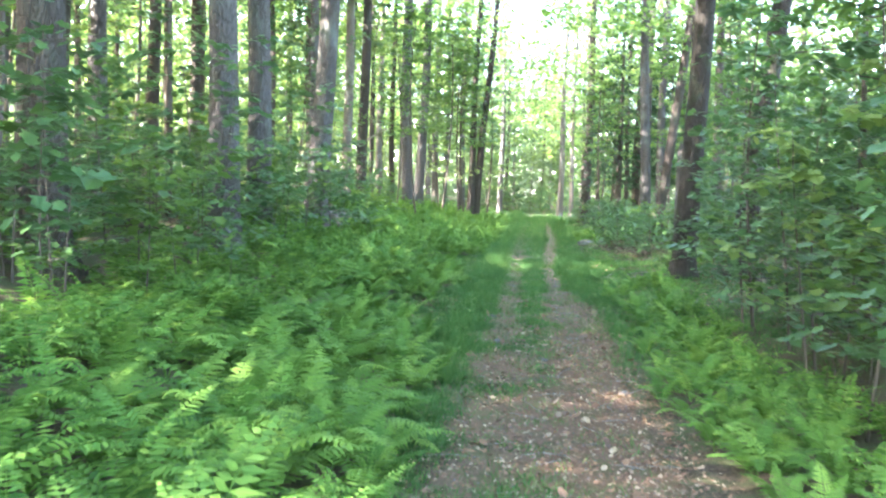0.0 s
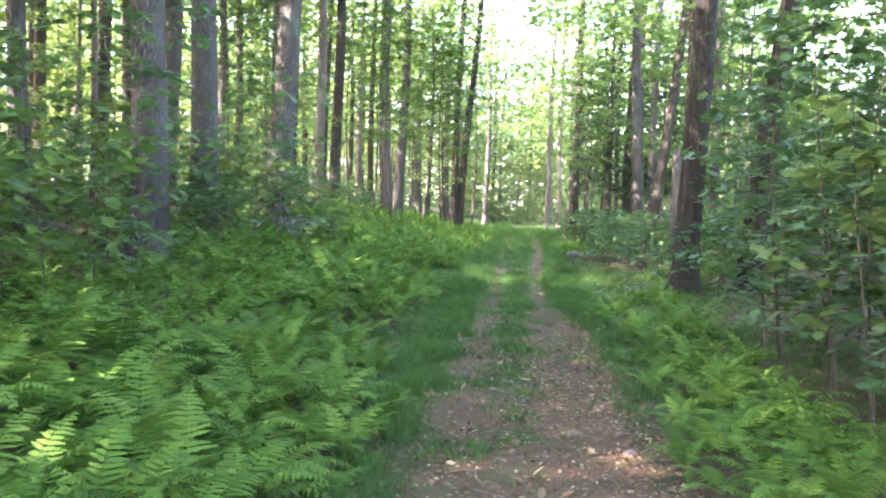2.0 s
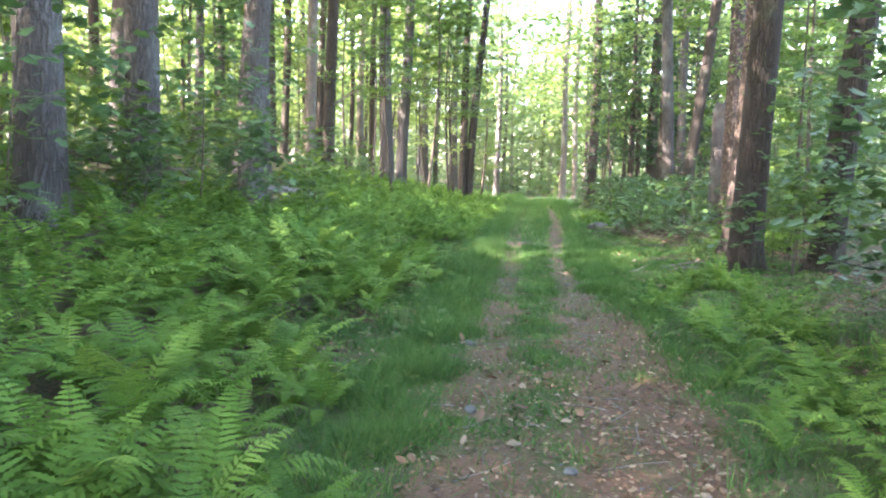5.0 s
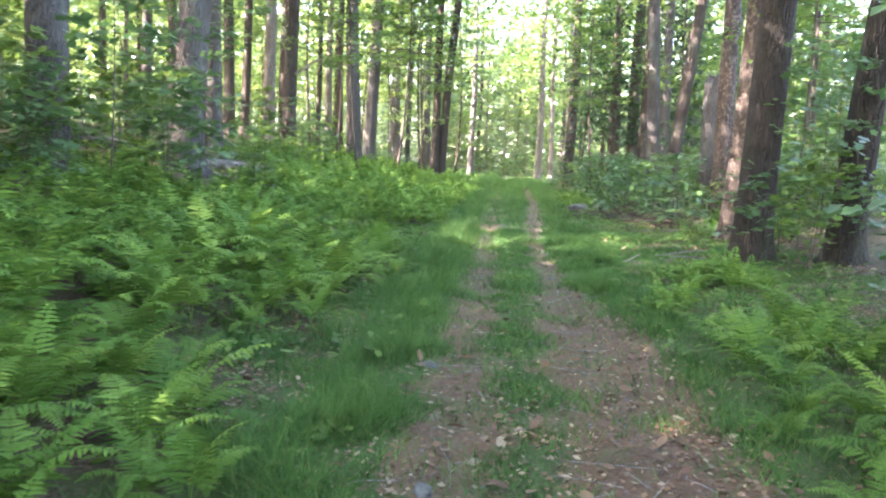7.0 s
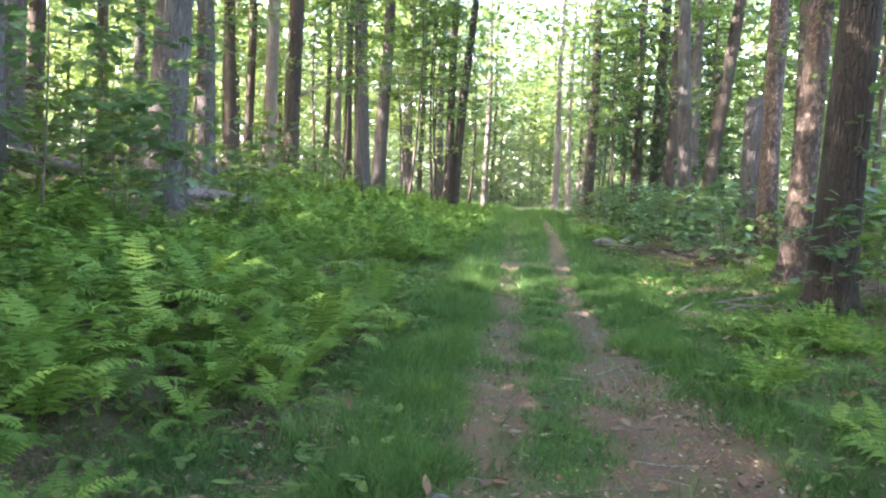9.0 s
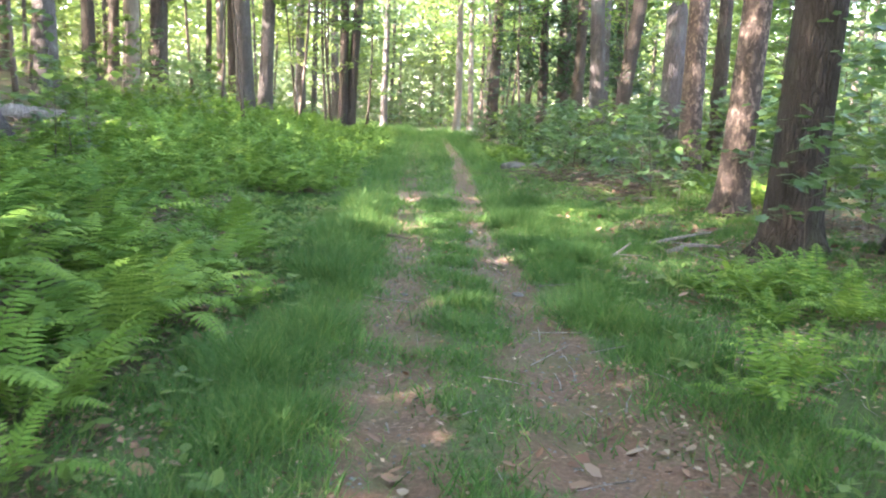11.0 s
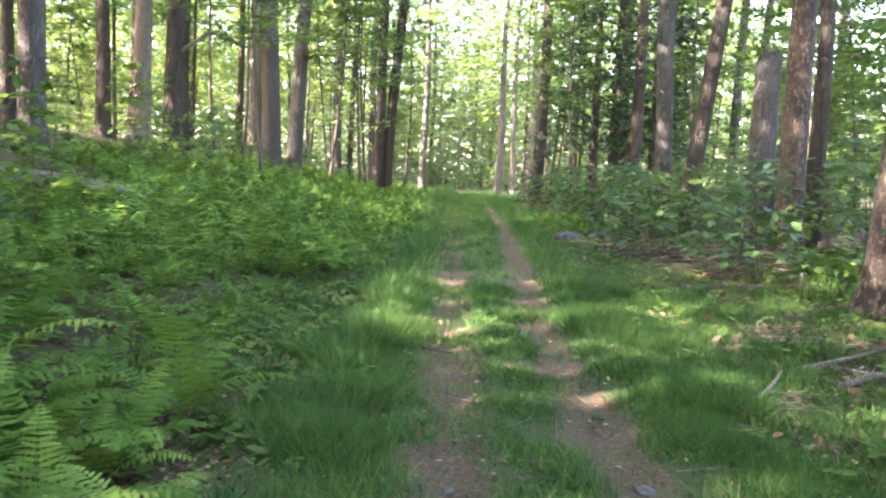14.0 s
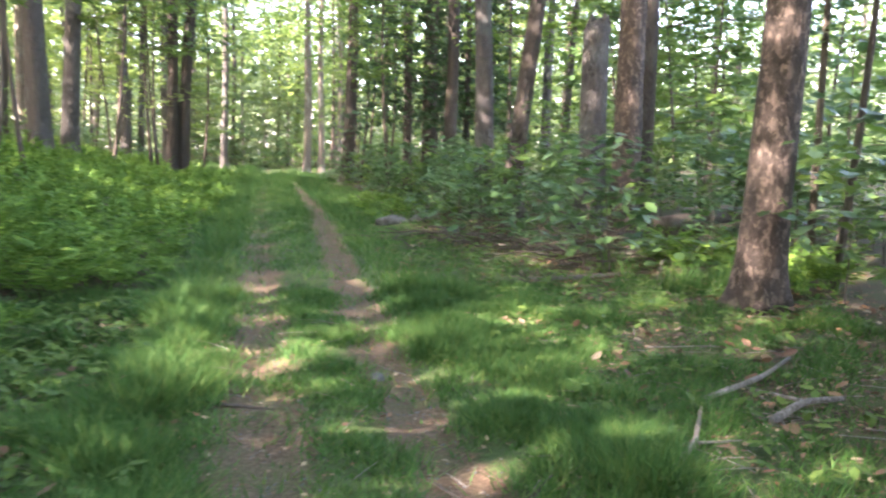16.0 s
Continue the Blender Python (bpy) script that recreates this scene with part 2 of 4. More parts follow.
def cover(x, y):
    """Bare soil and turf, 0 to 1."""
    far = smooth01(10.5, 14, y)
    n = 0.26 * wave(x, y, 3.1, 0.3) + 0.2 * wave(x, y, 6.3, 1.1)
    wl, wr = 0.36 + 0.06 * wave(x, y, 1.2, 5), 0.26 + 0.05 * wave(x, y, 1.1, 3) + 0.30 * (1 - smooth01(15, 20, y)) * far
    tracks = np.maximum(np.exp(-((x - left_track(y)) / wl) ** 2) * (0.82 - 0.3 * smooth01(24, 36, y)), np.exp(-((x - right_track(y)) / wr) ** 2) * (1 - 0.35 * smooth01(45, 70, y)))
    whole = smooth01(0.45, 0.85, x) * (1 - smooth01(2.25, 2.6, x)) * (0.85 - (1 - smooth01(1.5, 1.8, x)) * (0.2 + 0.22 * wave(x, y, 2.2, 0.9)))
    side = 0.8 * np.exp(-((x - 2.35) / 0.38) ** 2) * smooth01(10, 12, y) * (1 - smooth01(16.5, 19, y))
    soil = np.maximum(whole * (1 - far) + tracks * far, side)
    turf = smooth01(-0.6, 0.0, x) * (1 - smooth01(3.2, 4.6, x)) * smooth01(8, 14, y)
    return np.clip(soil + n * soil, 0, 1), np.clip(turf, 0, 1)


def ground():
    xs = np.concatenate([-np.geomspace(220, 8, 24), np.arange(-7, -2, 0.4), np.arange(-2, 5, 0.10), np.arange(5, 12, 0.5), np.geomspace(13, 220, 22)])
    ys = np.concatenate([-np.geomspace(160, 6, 16), np.arange(-5, 3, 0.4), np.arange(3, 36, 0.16), np.arange(36, 70, 0.5), np.geomspace(71, 320, 24)])
    gx, gy = np.meshgrid(xs, ys)
    v = np.stack([gx, gy, ground_z(gx, gy)], -1).reshape(-1, 3)
    nx, ny = len(xs), len(ys)
    i = (np.arange(ny - 1)[:, None] * nx + np.arange(nx - 1)[None]).ravel()
    t = np.concatenate([np.stack([i, i + 1, i + nx + 1], 1), np.stack([i, i + nx + 1, i + nx], 1)])
    me = tri_mesh("ground", v, t, ground_material(), True)
    soil, turf = cover(gx, gy)
    att = me.color_attributes.new("cover", "FLOAT_COLOR", "POINT")
    att.data.foreach_set("color", np.stack([soil.ravel(), turf.ravel(), (1 - 0.85 * smooth01(14, 20, gy)).ravel(), 1 + 0 * turf.ravel()], 1).astype(np.float32).ravel())
    tagged(new("ground", me), "forest floor with a two-track dirt trail between turf and leaf litter", "ground", kind="structure")


ground()
RNG = np.random.default_rng(7)


# ---- shapes ----
def tube(points, radii, sides=10, ridge=0.0, seed=0):
    """A tapering limb round a line of points."""
    pts, radii = np.asarray(points, float), np.asarray(radii, float)
    n = len(pts)
    tang = np.gradient(pts, axis=0)
    tang /= np.linalg.norm(tang, axis=1, keepdims=True)
    ref = np.where(np.abs(tang[:, 2:3]) > 0.8, np.array([[1.0, 0, 0]]), np.array([[0, 0, 1.0]]))
    a = np.cross(ref, tang)
    a /= np.linalg.norm(a, axis=1, keepdims=True)
    b = np.cross(tang, a)
    ang = np.linspace(0, 2 * np.pi, sides, endpoint=False)
    r = radii[:, None] * (1 + ridge * np.sin(ang[None] * 5 + seed + np.arange(n)[:, None] * 0.13) + 0.5 * ridge * np.sin(ang[None] * 11 + 2 * seed))
    v = pts[:, None] + a[:, None] * (np.cos(ang)[None] * r)[..., None] + b[:, None] * (np.sin(ang)[None] * r)[..., None]
    i = np.arange(n - 1)[:, None] * sides + np.arange(sides)[None]
    j = np.arange(n - 1)[:, None] * sides + (np.arange(sides)[None] + 1) % sides
    t = np.concatenate([np.stack([i, j, j + sides], -1).reshape(-1, 3), np.stack([i, j + sides, i + sides], -1).reshape(-1, 3)])
    v = np.concatenate([v.reshape(-1, 3), pts[:1], pts[-1:]])
    k = np.arange(sides)
    caps = np.concatenate([np.stack([(k + 1) % sides, k, np.full(sides, n * sides)], 1),
                           np.stack([k + (n - 1) * sides, (k + 1) % sides + (n - 1) * sides, np.full(sides, n * sides + 1)], 1)])
    return v, np.concatenate([t, caps])


def grown(stem, twigs):
    """A stem and its twigs as one connected mesh: each twig is tied to the stem where it starts."""
    v, t = join([stem] + twigs)
    ties, at = [], len(stem[0])
    for tv, _ in twigs:
        near = np.argsort(((stem[0] - tv[-2]) ** 2).sum(1))[:2]
        ties.append((near[0], near[1], at + len(tv) - 2))
        at += len(tv)
    return v, np.concatenate([t, np.array(ties)])


def join(pieces):
    vs, ts, at = [], [], 0
    for v, t in pieces:
        vs.append(v)
        ts.append(t + at)
        at += len(v)
    return np.concatenate(vs), np.concatenate(ts)


LEAF_SHAPES = {
    "diamond": [(0.0, 0.0), (0.5, 0.32), (1.0, 0.0)],
    # outline of half a leaf along its length: (along, out)
    "simple": [(0.0, 0.0), (0.35, 0.26), (0.75, 0.2), (1.0, 0.0)],
    "maple": [(0.0, 0.0), (0.08, 0.36), (0.34, 0.22), (0.55, 0.42), (1.0, 0.0)],
}


def leaves(centres, size, rng, shape="simple", flat=0.5, droop=0.2):
    """Many leaves: each folded a little along its midrib."""
    half = np.array(LEAF_SHAPES[shape])
    k = len(half)
    local = [(a, o, 0.14 * o) for a, o in half] + [(a, -o, 0.14 * o) for a, o in half[1:-1]]
    local = np.array(local)
    tris = []
    for q in range(1, k - 1):
        tris.append((0, q, q + 1) if q + 1 < k - 1 else (0, q, k - 1))
    for q in range(k, 2 * k - 3):
        tris.append((0, q + 1, q))
    tris.append((0, k - 1, 2 * k - 3))
    tris = np.array(tris)
    n = len(centres)
    az = rng.uniform(0, 2 * np.pi, n)
    d = np.stack([np.cos(az), np.sin(az), rng.normal(-droop, 0.3, n)], 1)
    d /= np.linalg.norm(d, axis=1, keepdims=True)
    up = np.stack([rng.normal(0, 1 - flat, n), rng.normal(0, 1 - flat, n), np.ones(n)], 1)
    side = np.cross(up, d)
    side /= np.linalg.norm(side, axis=1, keepdims=True)
    up = np.cross(d, side)
    s = (size * rng.uniform(0.65, 1.3, n))[:, None, None]
    v = np.asarray(centres)[:, None] + s * (local[None, :, 0:1] * d[:, None] + local[None, :, 1:2] * side[:, None] + local[None, :, 2:3] * up[:, None])
    t = np.arange(n)[:, None, None] * len(local) + tris[None]
    return v.reshape(-1, 3), t.reshape(-1, 3)


def ground1(x, y):
    return float(ground_z(x, y))


# ---- forest trees ----
def crown_meshes(count, base, top, radius, n, size, mat, seed, shape="diamond"):
    """Crowns of leaf sprays: flat layers round limb ends, with gaps between."""
    out = []
    for c in range(count):
        rng = np.random.default_rng(seed + c)
        pts = []
        sprays = n // 26
        for s in range(sprays):
            h = rng.uniform(0, 1)
            r = radius * np.sqrt(rng.uniform(0.03, 1)) * (0.55 + 0.75 * np.sin(np.pi * min(1, h * 0.8 + 0.15)))
            a = rng.uniform(0, 2 * np.pi)
            ctr = np.array([r * np.cos(a), r * np.sin(a), base + h * (top - base) - 0.12 * r])
            pts.append(ctr + rng.normal(0, 1, (26, 3)) * np.array([0.62, 0.62, 0.2]))
        v, t = leaves(np.concatenate(pts), size, rng, shape, 0.55)
        out.append(tri_mesh("crown", v, t, mat))
    return out


HIGH = crown_meshes(3, 8.5, 20.0, 4.6, 1900, 0.31, M_LEAF, 10) + crown_meshes(3, 8.0, 19.0, 4.4, 1900, 0.31, M_LEAF_Y, 20)
# Denser crowns for trees whose tops stay out of view, to shade the ground.
SHADE_CROWNS = crown_meshes(4, 9.0, 20.0, 4.7, 980, 0.52, M_LEAF, 15)
BACK = crown_meshes(3, 5.5, 19.0, 4.4, 1050, 0.45, M_LEAF_Y, 26)


def trunk(height, r, lean, seed, top=0.45, sides=16, sway=0.10):
    rng = np.random.default_rng(seed)
    zs = np.concatenate([[-0.35, 0.0, 0.08, 0.2, 0.4, 0.7], np.linspace(1.1, height, 18)])
    flare = 1 + 0.38 * np.exp(-np.clip(zs, 0, 9) / 0.16) + 0.18 * np.exp(-np.clip(zs, 0, 9) / 0.7)
    rad = r * flare * (1 - (1 - top) * np.clip(zs, 0, None) / height)
    p1, p2 = rng.uniform(0, 6, 2)
    bend = sway * (np.sin(zs * 0.45 + p1) - np.sin(p1)), sway * (np.sin(zs * 0.38 + p2) - np.sin(p2))
    pts = np.stack([lean[0] * zs + bend[0] * 0.6, lean[1] * zs + bend[1] * 0.6, zs], 1)
    v, t = tube(pts, rad, sides, 0.035, seed)
    ang = np.arctan2(v[:, 1], v[:, 0])
    low = np.exp(-np.clip(v[:, 2], 0, 9) / 0.22)
    push = 1 + 0.20 * low * np.sin(ang * 5 + p1)
    v[:, 0] *= push
    v[:, 1] *= push
    return v, t, pts, rad


def limbs(pts, rad, low, count, seed, reach=3.0):
    rng = np.random.default_rng(seed + 500)
    pieces = []
    for _ in range(count):
        z = rng.uniform(low, pts[-1, 2] * 0.95)
        k = min(np.searchsorted(pts[:, 2], z), len(pts) - 1)
        o, r0 = pts[k], rad[k] * rng.uniform(0.22, 0.4)
        a = rng.uniform(0, 2 * np.pi)
        s = np.linspace(0, 1, 5)[:, None]
        line = o + s * np.array([np.cos(a), np.sin(a), 0.0]) * reach * rng.uniform(0.5, 1) + s ** 1.4 * np.array([0, 0, rng.uniform(0.3, 1.6)])
        pieces.append(tube(line, r0 * (1 - 0.85 * s[:, 0]), 6))
    return pieces


TREE_NO = [0]


def tree(x, y, diam, mat, lean=(0, 0), height=20.0, label="", crown=None, low=8.0, group="forest trees", sides=16, branches=7):
    TREE_NO[0] += 1
    k = TREE_NO[0]
    root = new("tree")
    v, t, pts, rad = trunk(height, diam / 2, lean, k, sides=sides)
    part("trunk", tri_mesh("trunk", v, t, mat, True), root)
    if branches:
        for lv, lt in limbs(pts, rad, low, branches, k):
            part("limb", tri_mesh("limb", lv, lt, mat, True), root)
    me = crown or HIGH[k % len(HIGH)]
    ob = part("crown", me, root)
    ob.location = (lean[0] * 13, lean[1] * 13, 0)
    ob.rotation_euler = (0, 0, k * 2.4)
    root.matrix_basis = pose(x, y, ground1(x, y))
    return tagged(root, label or "tall forest tree with grey-brown furrowed bark", "tree", group)


NAMED = [
    # x, y, diameter, bark, lean, label
    (-4.55, 10.4, 0.58, M_BROWN, (0.0, 0.0), "thick old tree with dark furrowed bark behind leafy saplings"),
    (-4.29, 15.79, 0.56, M_OAK, (0.01, 0.0), "thick grey tree with shaggy bark at the fern bank"),
    (-4.95, 19.71, 0.56, M_OAK, (0.0, 0.0), "straight grey tree rising from the fern bank"),
    (-4.75, 24.2, 0.62, M_OAK, (0.045, 0.0), "stout tree with shaggy grey bark and flared roots"),
    (-8.15, 25.4, 0.56, M_OAK, (0.01, 0.0), "broad grey tree beside a fallen log"),
    (-8.0, 18.4, 0.36, M_OAK, (0.0, 0.0), ""),
    (-10.5, 21.0, 0.34, M_BROWN, (0.02, 0.0), ""),
    (-13.8, 35.0, 0.4, M_BROWN, (0.0, 0.0), ""),
    (-10.0, 34.7, 0.32, M_OAK, (0.0, 0.0), ""),
    (-9.9, 36.4, 0.3, M_BROWN, (0.0, 0.0), ""),
    (-6.6, 31.1, 0.46, M_OAK, (0.0, 0.0), "straight grey tree behind a weathered log"),
    (-9.2, 40.4, 0.42, M_BROWN, (0.0, 0.0), ""),
    (-9.84, 44.4, 0.38, M_BROWN, (0.0, 0.0), ""),
    # Sunlight on this trunk is put into its bark, paler than its twin's.
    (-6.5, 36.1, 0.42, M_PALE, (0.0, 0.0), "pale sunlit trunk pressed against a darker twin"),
    (-5.95, 36.7, 0.46, M_BROWN, (0.0, 0.0), "dark trunk standing against a pale twin"),
    (-8.35, 45.0, 0.36, M_BROWN, (0.015, 0.0), ""),
    (-9.1, 55.2, 0.3, M_BROWN, (0.0, 0.0), ""),
    (-8.8, 57.0, 0.45, M_PALE, (0.0, 0.0), ""),
    (-6.8, 50.0, 0.34, M_BROWN, (0.0, 0.0), ""),
    (-4.76, 42.5, 0.6, M_OAK, (-0.01, 0.0), "thick grey tree at the edge of the ferns"),
    (-4.55, 45.0, 0.52, M_OAK, (0.02, 0.0), "grey tree leaning beside its neighbour"),
    (-6.0, 66.0, 0.55, M_OAK, (0.0, 0.0), ""),
    (-5.3, 66.4, 0.35, M_OAK, (0.0, 0.0), ""),
    (-3.95, 66.2, 0.5, M_OAK, (0.0, 0.0), ""),
    (-2.2, 50.2, 0.42, M_BROWN, (0.03, 0.0), "dark slender trunk of a twin tree by the trail"),
    (-1.85, 50.4, 0.44, M_BROWN, (0.07, 0.0), "dark leaning trunk of a twin tree by the trail"),
    (-1.35, 76.4, 0.5, M_OAK, (0.0, 0.0), ""),
    (4.82, 56.2, 0.58, M_BROWN, (0.01, 0.0), "straight brown tree at the bend of the trail"),
    # The sun on these two far trunks is put into their pale bark.
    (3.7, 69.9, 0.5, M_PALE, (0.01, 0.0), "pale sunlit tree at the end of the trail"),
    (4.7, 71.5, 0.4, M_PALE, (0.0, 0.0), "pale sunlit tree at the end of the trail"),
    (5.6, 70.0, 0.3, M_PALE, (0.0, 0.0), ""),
    (7.4, 55.9, 0.3, M_BROWN, (0.0, 0.0), ""),
    (7.46, 50.8, 0.6, M_BROWN, (0.01, 0.0), "dark brown tree among conifers"),
    (7.1, 45.8, 0.45, M_BROWN, (0.02, 0.0), ""),
    (7.7, 43.6, 0.42, M_OAK, (0.0, 0.0), ""),
    (6.25, 37.6, 0.44, M_OAK, (-0.03, 0.0), "grey trunk crossing a leaning neighbour"),
    (6.55, 36.6, 0.42, M_BROWN, (0.10, 0.0), "leaning brown tree with sunlit patches of bark"),
    (11.9, 49.7, 0.4, M_OAK, (0.0, 0.0), ""),
    (10.8, 44.8, 0.26, M_OAK, (0.05, 0.0), ""),
    (6.83, 30.86, 0.46, M_PLATED, (-0.015, 0.0), "sunlit tree with scaly reddish-brown bark"),
    (5.62, 25.1, 0.43, M_PLATED, (0.03, 0.0), "sunlit tree with mottled scaly bark and flared base"),
    (5.11, 21.93, 0.56, M_DARK, (0.014, 0.0), "thick dark tree with mossy bark beside the trail"),
    (6.4, 21.7, 0.52, M_DARK, (0.09, 0.0), "dark leaning tree in the thicket"),
    (8.1, 33.0, 0.34, M_BROWN, (0.0, 0.0), ""),
]
for x, y, d, m, lean, label in NAMED:
    ob = tree(x, y, d, m, lean, 21.0, label, SHADE_CROWNS[int(x * 7) % 4] if y < 29 else None)
    if label.startswith("dark trunk standing"):
        part("limb", tri_mesh("limb", *tube([(0.1, 0, 2.75), (0.45, -0.05, 2.95), (0.8, -0.05, 3.2), (1.1, -0.1, 3.3)], [0.06, 0.05, 0.045, 0.03], 7), M_DEAD, True), ob, "bare broken dead limb")


# dead standing trunk, broken off flat
snag = new("dead_tree")
sv, st, _, _ = trunk(3.6, 0.26, (0.0, 0.0), 91, 0.86, 18, 0.02)
part("trunk", tri_mesh("trunk", sv, st, M_OAK, True), snag)
jag = np.random.default_rng(8)
tv, tt = tube([(0, 0, 3.5), (0.0, 0, 3.62), (0.01, 0, 3.72)], [0.222, 0.22, 0.16], 18)
tv[36:54, 2] += jag.uniform(-0.08, 0.16, 18)
part("broken_top", tri_mesh("broken_top", tv, tt, M_OAK), snag, "splintered broken end")
snag.matrix_basis = pose(6.82, 32.35, ground1(6.82, 32.35))
tagged(snag, "dead grey tree trunk broken off flat without branches", "tree", "forest trees")

# Unseen trees added left of and behind the start, to shade the trail.
for x, y, d in ((-6.5, 4.3, 0.45), (-9.2, 8.3, 0.4), (-7.4, 0.4, 0.42), (-11.0, 4.0, 0.38), (-5.4, -2.6, 0.44), (-9.4, 12.6, 0.36), (-12.6, -1.5, 0.4), (-15.0, 3.5, 0.4), (-18.0, 0.5, 0.42), (-21.5, 4.0, 0.4), (-16.5, 8.0, 0.38), (-24.0, -1.0, 0.4), (-20.0, -5.0, 0.4), (-27.0, 2.5, 0.42), (-14.0, -6.0, 0.4), (-23.0, 8.5, 0.4), (-28.5, -5.0, 0.4)):
    tree(x, y, d, M_OAK, (0, 0), 20.0, "unseen tall grey tree added on the bank for shade", SHADE_CROWNS[int(-x * 3) % 4] if x > -7 else None, sides=10, branches=3)
# Hidden trees added on the right; their crowns block sky over the ferns.
for x, y, d in ((7.6, 3.4, 0.4), (9.6, 7.6, 0.42), (8.4, 11.8, 0.38), (10.8, 15.6, 0.44), (6.8, -1.4, 0.42), (4.9, -4.6, 0.4), (9.8, -4.0, 0.4), (12.8, 4.2, 0.42), (13.4, 11.2, 0.4)):
    tree(x, y, d, M_BROWN, (0, 0), 20.0, "hidden tall brown tree added in thicket to block sky", SHADE_CROWNS[int(x * 3) % 4], sides=10, branches=3)

for x, y in ((-0.6, 101.0), (3.7, 108.0), (1.4, 118.0)):
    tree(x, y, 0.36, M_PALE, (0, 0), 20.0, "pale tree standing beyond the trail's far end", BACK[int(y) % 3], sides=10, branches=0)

# trees further off, on both sides and behind, thicker sunward to add shade
rng = np.random.default_rng(3)
placed = [(x, y) for x, y, *_ in NAMED]
tries = 0
while len(placed) < len(NAMED) + 135 and tries < 9000:
    tries += 1
    x, y = (rng.uniform(-50, 34), rng.uniform(-18, 112)) if rng.uniform() < 0.6 else (rng.uniform(-38, -10), rng.uniform(-22, 48))
    if abs(x - 1.6) < (4.5 if y < 66 else 2.6 if y < 92 else 0) or (-11 < x < 9.5 and 0 < y < 62) or (x > 11 and 12 < y < 45 and rng.uniform() < 0.8):
        continue
    if min((x - a) ** 2 + (y - b) ** 2 for a, b in placed) < 9:
        continue
    placed.append((x, y))
    size, kind = rng.uniform(0.24, 0.5), (M_OAK, M_BROWN, M_BROWN, M_PALE)[rng.integers(4)]
    lean, height = (rng.normal(0, 0.02), rng.normal(0, 0.02)), rng.uniform(17, 22)
    if math.hypot(x + 24.2, y - 14.4) < 0.5:  # tree left out: a canopy gap that lets a strip of sun through
        TREE_NO[0] += 1
        continue
    # Dense crowns beside the sun's line darken the trail except for one strip.
    tree(x, y, size, kind, lean, height,
         "slender forest tree with grey-brown bark further off", SHADE_CROWNS[len(placed) % 4] if -34 < x < -11 and 4.2 < abs(y - 24.8 - 0.361 * (x - 3)) < 15 else BACK[len(placed) % 3] if y > 62 or y < -6 or x < -32 else None, sides=10, branches=0)


poles = []
while len(poles) < 34:
    x, y = rng.uniform(-34, -7), rng.uniform(38, 92)
    if min((x - a) ** 2 + (y - b) ** 2 for a, b in placed + poles) < 3:
        continue
    poles.append((x, y))
    tree(x, y, rng.uniform(0.13, 0.22), (M_OAK, M_BROWN)[len(poles) % 2], (rng.normal(0, 0.025), 0.0), rng.uniform(13, 17), "thin straight pole tree among larger trunks", BACK[len(poles) % 3], sides=8, branches=0)


# ---- understory ----
def spray_tree(height, low, radius, n_branches, n_leaves, size, stem_r, leaf_mat, shape, seed, stem_mat=M_TWIG, per=1.0):
    """A young tree: a thin stem, side branches in layers and leaves in flat sprays along them."""
    rng = np.random.default_rng(seed)
    zs = np.linspace(-0.1, height, 9)
    p = rng.uniform(0, 6)
    pts = np.stack([0.05 * height * np.sin(zs / height * 2.2 + p) - 0.05 * height * np.sin(p), 0.05 * height * np.sin(zs / height * 1.7 + 2 * p) - 0.05 * height * np.sin(2 * p), zs], 1)
    stem = tube(pts, stem_r * (1 - 0.8 * np.clip(zs, 0, None) / height), 6)
    twigs, centres = [], []
    for b in range(n_branches):
        h = low + (height - low) * (b + rng.uniform(0, 1)) / n_branches
        o = np.array([np.interp(h, zs, pts[:, k]) for k in range(3)])
        a = b * 2.4 + rng.normal(0, 0.4)
        length = radius * (1 - 0.55 * (h - low) / max(0.1, height - low)) * rng.uniform(0.6, 1.15)
        s = np.linspace(0, 1, 4)[:, None]
        line = o + s * np.array([np.cos(a), np.sin(a), 0]) * length + s ** 1.5 * np.array([0, 0, rng.uniform(-0.12, 0.3) * length])
        twigs.append(tube(line, stem_r * 0.34 * (1 - 0.8 * s[:, 0]), 3))
        k = max(3, int(per * n_leaves / n_branches))
        q = rng.uniform(0.25, 1.05, k)
        c = np.stack([np.interp(q, s[:, 0], line[:, j]) for j in range(3)], 1)
        side = np.array([-np.sin(a), np.cos(a), 0])
        c += side * (rng.uniform(-1, 1, k) * length * 0.38 * (1.1 - 0.5 * q))[:, None] + rng.normal(0, 0.03 * length + 0.015, (k, 3)) * np.array([1, 1, 1.2])
        centres.append(c)
    lv = leaves(np.concatenate(centres), size, rng, shape, 0.72, 0.25)
    return tri_mesh("stem", *grown(stem, twigs), stem_mat, True), tri_mesh("foliage", *lv, leaf_mat)


def plant(name, meshes, x, y, turn, scale, label, category, group):
    root = new(name)
    for kind, me in zip(("stem", "foliage"), meshes):
        part(kind, me, root)
    root.matrix_basis = pose(x, y, ground1(x, y), 0, 0, turn) @ Matrix.Scale(scale, 4)
    return tagged(root, label, category, group)


SAPLING = [spray_tree(2.7, 0.5, 1.05, 14, 330, 0.13, 0.016, M_LEAF_D, "maple", 40 + k) for k in range(3)]
TALL = [spray_tree(4.6, 0.6, 1.35, 24, 620, 0.145, 0.026, M_LEAF_D, "maple", 45 + k) for k in range(3)]
SAPLING_Y = [spray_tree(3.0, 0.9, 1.0, 12, 260, 0.16, 0.017, M_LEAF_Y, "maple", 50 + k) for k in range(2)]
